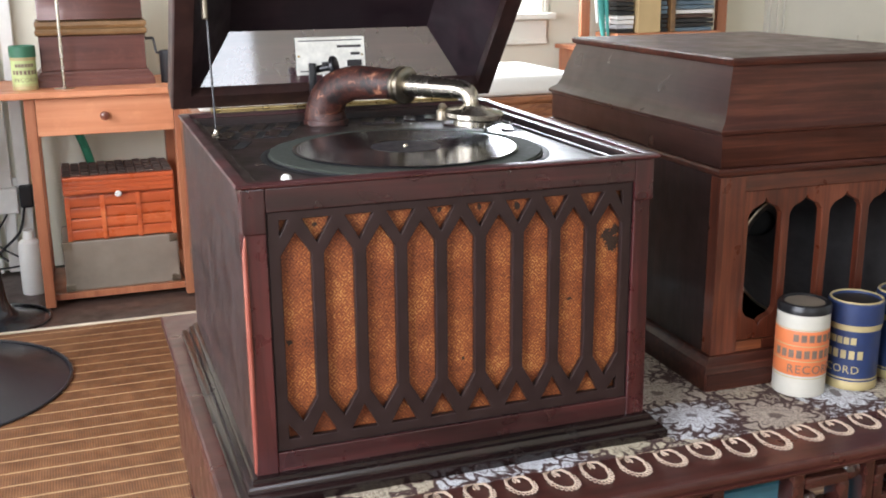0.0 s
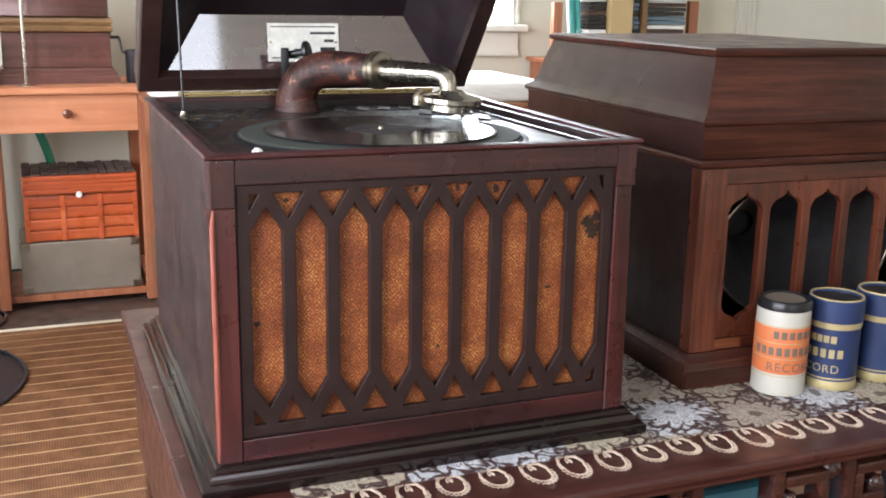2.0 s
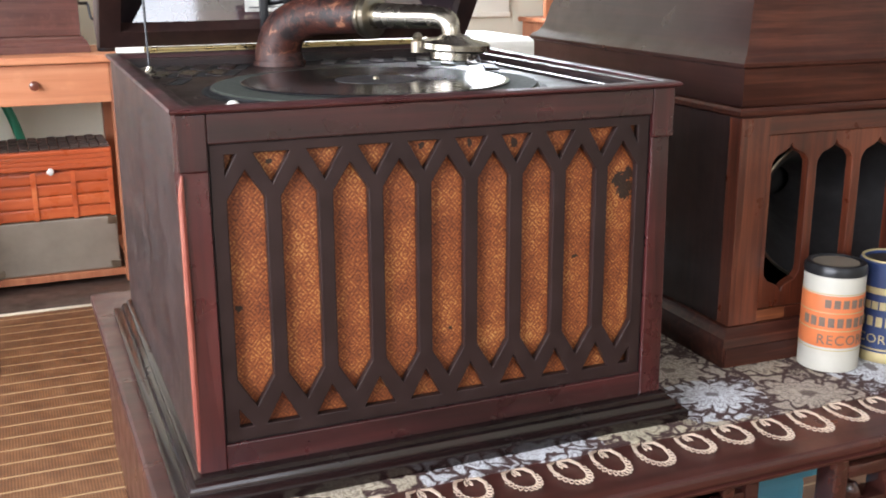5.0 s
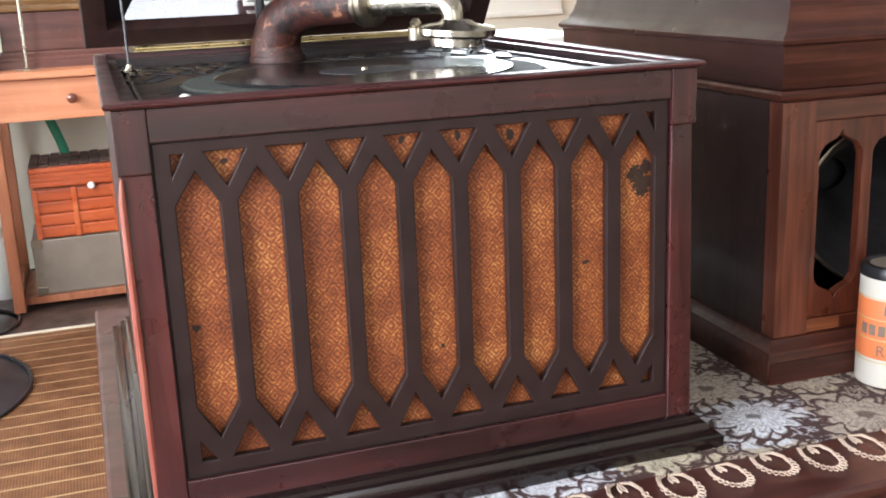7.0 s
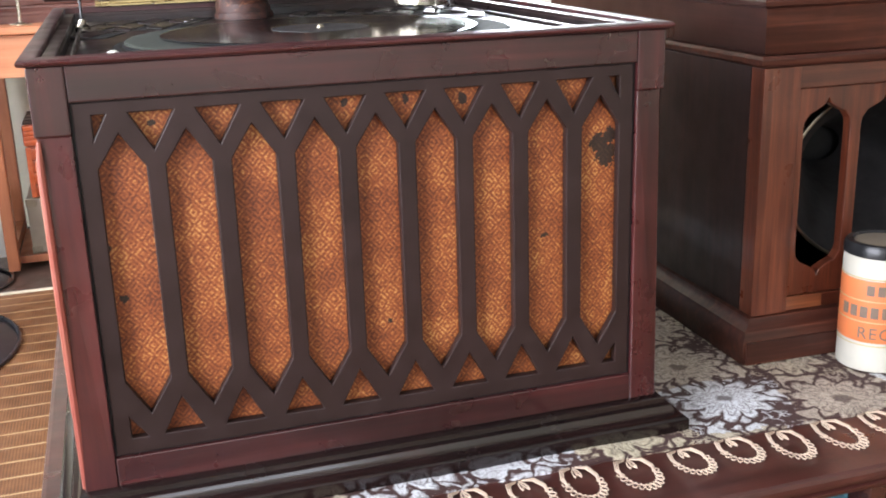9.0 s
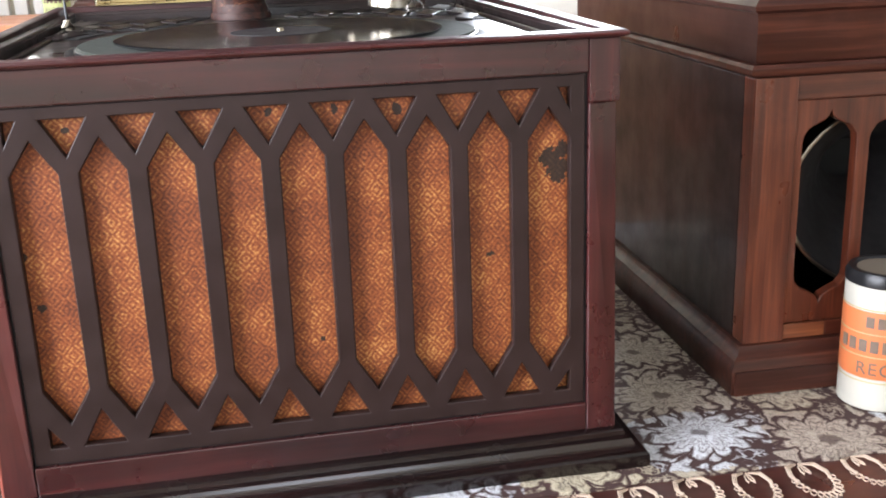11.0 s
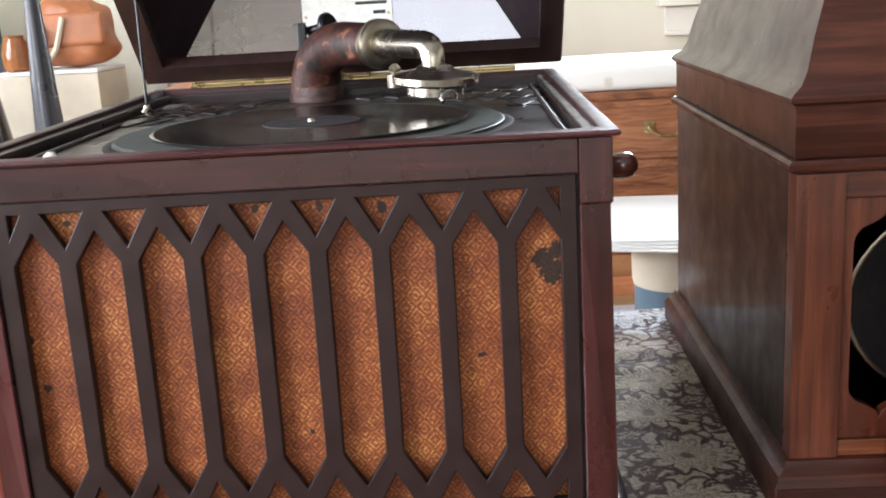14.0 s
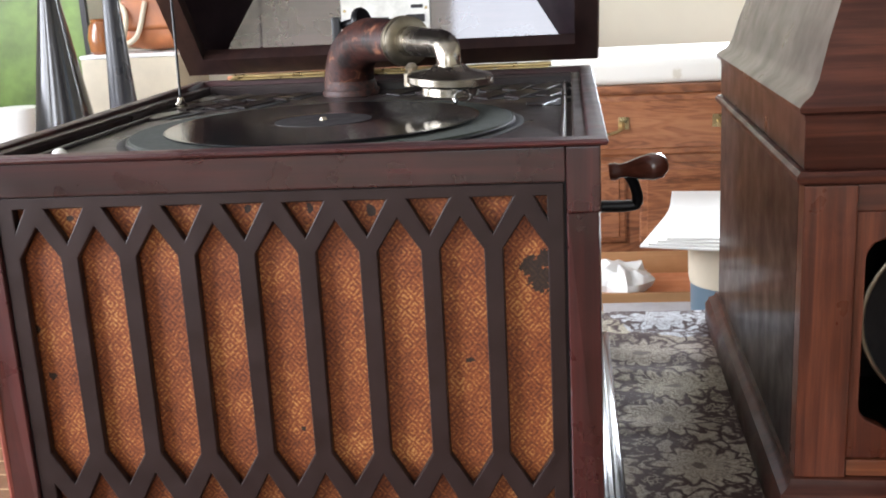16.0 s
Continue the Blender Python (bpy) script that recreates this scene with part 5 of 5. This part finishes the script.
part("carton_lid", cube(-0.152, 0.122, -0.122, 0.122, 0.2405, 0.2508, 0.003), M_paper, cb)
jar = thing("amber_jar", "brown glazed jar on the cream box", "jar", (-1.040, 2.090, CT + 0.2512), size=(0.75, 0.75, 0.75))
part("jar", lathe([(0.035, 0), (0.045, 0.01), (0.05, 0.06), (0.042, 0.1), (0.032, 0.115), (0.034, 0.125), (0.028, 0.125), (0.02, 0.1), (0, 0.03)], 32, False), M_amber, jar, smooth=True)
wj = thing("white_tub", "white round tub on the cupboard", "tub", (-1.304, 2.057, CT))
part("tub", lathe([(0.06, 0), (0.066, 0.004), (0.068, 0.11), (0.064, 0.118), (0, 0.12)], 36, False), M_paper, wj, smooth=True)
for i, (w, c) in enumerate(((0.012, M_paper), (0.009, M_yellow), (0.006, M_black), (0.022, M_paper), (0.014, M_cream))):
    bk = thing("paperback", "thin upright booklet with a pale or yellow spine", "book", (-0.79 + 0.028 * i, 2.06, CT), 0, "booklets on the cupboard")
    part("cover", cube(-w / 2, w / 2, -0.05, 0.06, 0.0, 0.12 + 0.008 * (i % 3), 0.001), c, bk)
    part("pages", cube(-w / 2 + 0.001, w / 2 - 0.001, -0.048, 0.058, 0.1205 + 0.008 * (i % 3), 0.1212 + 0.008 * (i % 3)), M_paper, bk)
pile = thing("shell_pile", "stack of pale ribbed bowls on the cupboard", "bowls", (-1.435, 2.057, CT))
for i in range(5):
    part("bowl", moved(lathe([(0.02, 0), (0.05 - 0.003 * i, 0.016), (0.056 - 0.003 * i, 0.03), (0.05 - 0.003 * i, 0.03), (0.015, 0.006)], 28), Matrix.Translation((0, 0, 0.024 * i))), M_cream, pile, smooth=True)

# ---- drawer chest with a cushion, behind the table ----
CH = thing("drawer_chest", "golden oak drawer chest with brass pulls", "chest", (0.42, 1.507, FLOOR - 0.006))
CHT = 0.592
part("carcass", cube(-0.5, 0.5, 0.004, 0.42, 0.1, CHT - 0.018, 0.002), M_chest, CH)
part("plinth", cube(-0.49, 0.49, 0.02, 0.4, 0.0, 0.0998, 0.002), M_chest, CH)
part("chest_top", cube(-0.512, 0.512, -0.014, 0.43, CHT - 0.0178, CHT, 0.006), M_chest, CH)
for z0, z1, spans in ((0.446, 0.574, ((-0.488, 0.488),)), (0.258, 0.428, ((-0.488, -0.09), (-0.062, 0.488)))):
    for x0, x1 in spans:
        dr = part("drawer", moulding([(0, 0), (0, 0.008), (-0.004, 0.011), (-0.014, 0.012), (-0.016, 0.015), (-0.03, 0.015)], x0, x1, z0, z1), M_chest, CH, "figured oak drawer front")
        for v in dr.data.vertices:
            v.co = Vector((v.co.x, 0.0035 - v.co.z, v.co.y))
        for px in ((-0.13, 0.13) if x1 - x0 > 0.9 else (x0 + 0.11, x1 - 0.16)):
            zc = (z0 + z1) / 2
            part("pull", join(tube(smooth_path([(px - 0.035, -0.014, zc + 0.006), (px - 0.03, -0.03, zc - 0.004), (px - 0.012, -0.034, zc - 0.012), (px + 0.012, -0.034, zc - 0.012), (px + 0.03, -0.03, zc - 0.004), (px + 0.035, -0.014, zc + 0.006)], 4), 0.0035, 8), cube(px - 0.046, px - 0.024, -0.0145, -0.0115, zc - 0.008, zc + 0.018, 0.001), cube(px + 0.024, px + 0.046, -0.0145, -0.0115, zc - 0.008, zc + 0.018, 0.001)), M_brass, dr, "curled brass pull", smooth=True)
cush = thing("seat_cushion", "white sprigged cotton cushion on the chest", "cushion", (0.42, 1.507, FLOOR - 0.006 + CHT + 0.0005))
bm = cube(-0.5, 0.5, -0.005, 0.4, 0.0, 0.052, 0.016, 3)
for v in bm.verts:
    v.co.z += 0.004 * noise.noise(v.co * 9) if v.co.z > 0.02 else 0
part("cushion", bm, M_cushion, cush, smooth=True)

carton = thing("cardboard_tray", "brown cardboard tray with a crumpled bag", "tray", (0.330, 1.357, FLOOR - 0.001))
part("tray_wall", join(cube(-0.2, 0.16, -0.1, -0.094, 0.0, 0.216), cube(-0.2, 0.16, 0.094, 0.1, 0.0, 0.246), cube(-0.2, -0.194, -0.094, 0.094, 0.0, 0.23), cube(0.154, 0.16, -0.094, 0.094, 0.0, 0.23)), wood("cardboard", (0.3, 0.15, 0.06), (0.4, 0.21, 0.09), (0.48, 0.27, 0.13), 0, 20, 0.7, 0, 0.3, 0.1), carton)
part("tray_floor", cube(-0.194, 0.154, -0.094, 0.094, 0.0, 0.2), M_desk, carton)
sack = thing("paper_bag", "crumpled white paper bag in the tray", "bag", (0.305, 1.337, FLOOR + 0.1995))
bm = lathe([(0, 0), (0.05, 0.0), (0.062, 0.012), (0.064, 0.024), (0.056, 0.036), (0.04, 0.046), (0.02, 0.052), (0, 0.054)], 40)
for v in bm.verts:
    v.co *= 1 + 0.35 * noise.noise(v.co * 45)
    v.co.z = max(v.co.z, 0)
part("bag", bm, M_paper, sack, smooth=True)
pail = thing("waste_pail", "slate blue pail with a cream liner", "pail", (0.487, 1.077, FLOOR - 0.001), size=(1, 1, 1.12))
part("pail_wall", lathe([(0.0, 0.0), (0.064, 0.0), (0.068, 0.006), (0.075, 0.3), (0.072, 0.3), (0.066, 0.02)], 40, False), M_slate, pail, smooth=True)
part("liner", lathe([(0.0757, 0.262), (0.0772, 0.27), (0.0785, 0.327), (0.0755, 0.331), (0.072, 0.3)], 40, False), M_cream, pail, "cream folded liner", smooth=True)
# near-black sheet set in the mouth as the shade of the inside
part("pail_mouth", lathe([(0.0735, 0.322), (0.05, 0.318), (0, 0.31)], 40, False), M_shade, pail)
papers = thing("paper_stack", "white papers lying across the pail", "papers", (0.490, 1.160, FLOOR + 0.371))
for i in range(4):
    part("sheet", moved(cube(-0.11, 0.13, -0.19, 0.19, 0.0, 0.0035, 0.0005, 1), pose(0.006 * i - 0.01, 0.008 * i, 0.004 * i, 0, 0, -16 + 3 * i)), M_paper, papers)
mags = thing("magazine_pile", "pile of magazines in a grey tray", "magazines", (0.370, 1.187, FLOOR - 0.001))
for i in range(10):
    part("magazine", moved(cube(-0.1, 0.1, -0.07, 0.07, 0.02 * i, 0.02 * i + 0.018, 0.001, 1), pose(0, 0, 0, 0, 0, (i * 37) % 7 - 3)), (M_slate, M_paper, M_slate, M_glass, M_slate, M_paper)[i % 6], mags)

# ---- disc rack on a cabinet in the corner ----
cab = thing("corner_cabinet", "brown wooden cabinet in the corner", "cabinet", (1.684, 2.29, FLOOR - 0.006), size=(1.44, 1, 1.041))
part("body", cube(-0.26, 0.2, -0.1, 0.15, 0.0, 0.61, 0.004), M_desk_z, cab)
part("cabinet_top", cube(-0.27, 0.21, -0.11, 0.155, 0.6105, 0.625, 0.003), M_desk_z, cab)
part("cabinet_door", cube(-0.25, 0.19, -0.106, -0.101, 0.03, 0.59, 0.002), M_desk_z, cab)
CABT = FLOOR - 0.006 + 0.6507
rack = thing("disc_rack", "wooden rack full of music discs", "rack", (1.585, 2.29, CABT), size=(1.24, 1, 1.24))
part("upright", cube(-0.075, -0.005, -0.085, 0.06, 0.035, 0.62, 0.002), plain("blond_wood", (0.55, 0.4, 0.2), 0.5, 0, 0.12, 15, 0.05), rack, "blond wooden upright")
part("upright", cube(0.03, 0.045, -0.08, 0.06, 0.035, 0.62, 0.002), M_boxtrim, rack)
part("rack_base", cube(-0.14, 0.19, -0.09, 0.07, 0.022, 0.0345, 0.002), M_desk, rack)
for x in (-0.12, 0.15):
    part("rack_foot", cube(x, x + 0.02, -0.08, 0.06, 0.0, 0.0218), M_desk, rack)
rng = random.Random(5)
spines = [M_black, M_paper, M_black, M_glass, M_slate, M_black, M_paper, M_weave]
for x0, x1 in ((-0.135, -0.078), (-0.004, 0.028), (0.048, 0.178)):
    for i in range(46):
        z = 0.0352 + 0.0122 * i
        part("disc_case", cube(x0, x1 - rng.uniform(0, 0.006), -0.062 - rng.uniform(0, 0.008), 0.05, z, z + 0.0098), rng.choice(spines), rack)
part("flat_case", join(cube(-0.12, 0.1, -0.088, 0.05, 0.001, 0.009), cube(-0.1, 0.08, -0.085, 0.05, 0.0095, 0.0175)), M_black, rack)
brolly = thing("folded_umbrella", "folded teal umbrella leaning by the rack", "umbrella", (1.362, 2.24, CABT))
part("canopy", tube([(0.02, 0, 0.0), (0.012, 0.03, 0.18), (0.0, 0.05, 0.4), (0.0, 0.07, 0.6)], [0.006, 0.016, 0.022, 0.012], 10), M_teal, brolly, smooth=True)
part("fold", tube([(0.034, -0.006, 0.0), (0.03, 0.02, 0.2), (0.022, 0.05, 0.45)], [0.004, 0.009, 0.012], 8), M_teal, brolly, smooth=True)
part("shaft", tube([(-0.01, -0.005, 0.08), (-0.012, 0.03, 0.3), (-0.016, 0.06, 0.6)], 0.005, 8), M_white, brolly, smooth=True)
post = thing("wooden_board", "upright reddish wooden board beside the rack", "board", (1.337, 2.31, CABT))
part("board", cube(-0.018, 0.016, -0.02, 0.0, 0.0, 0.19, 0.003), M_desk_z, post)
post2 = thing("wooden_board", "upright reddish wooden board beside the rack", "board", (1.885, 2.31, CABT))
part("board", cube(-0.02, 0.02, -0.02, 0.0, 0.0, 0.2, 0.003), M_desk_z, post2)
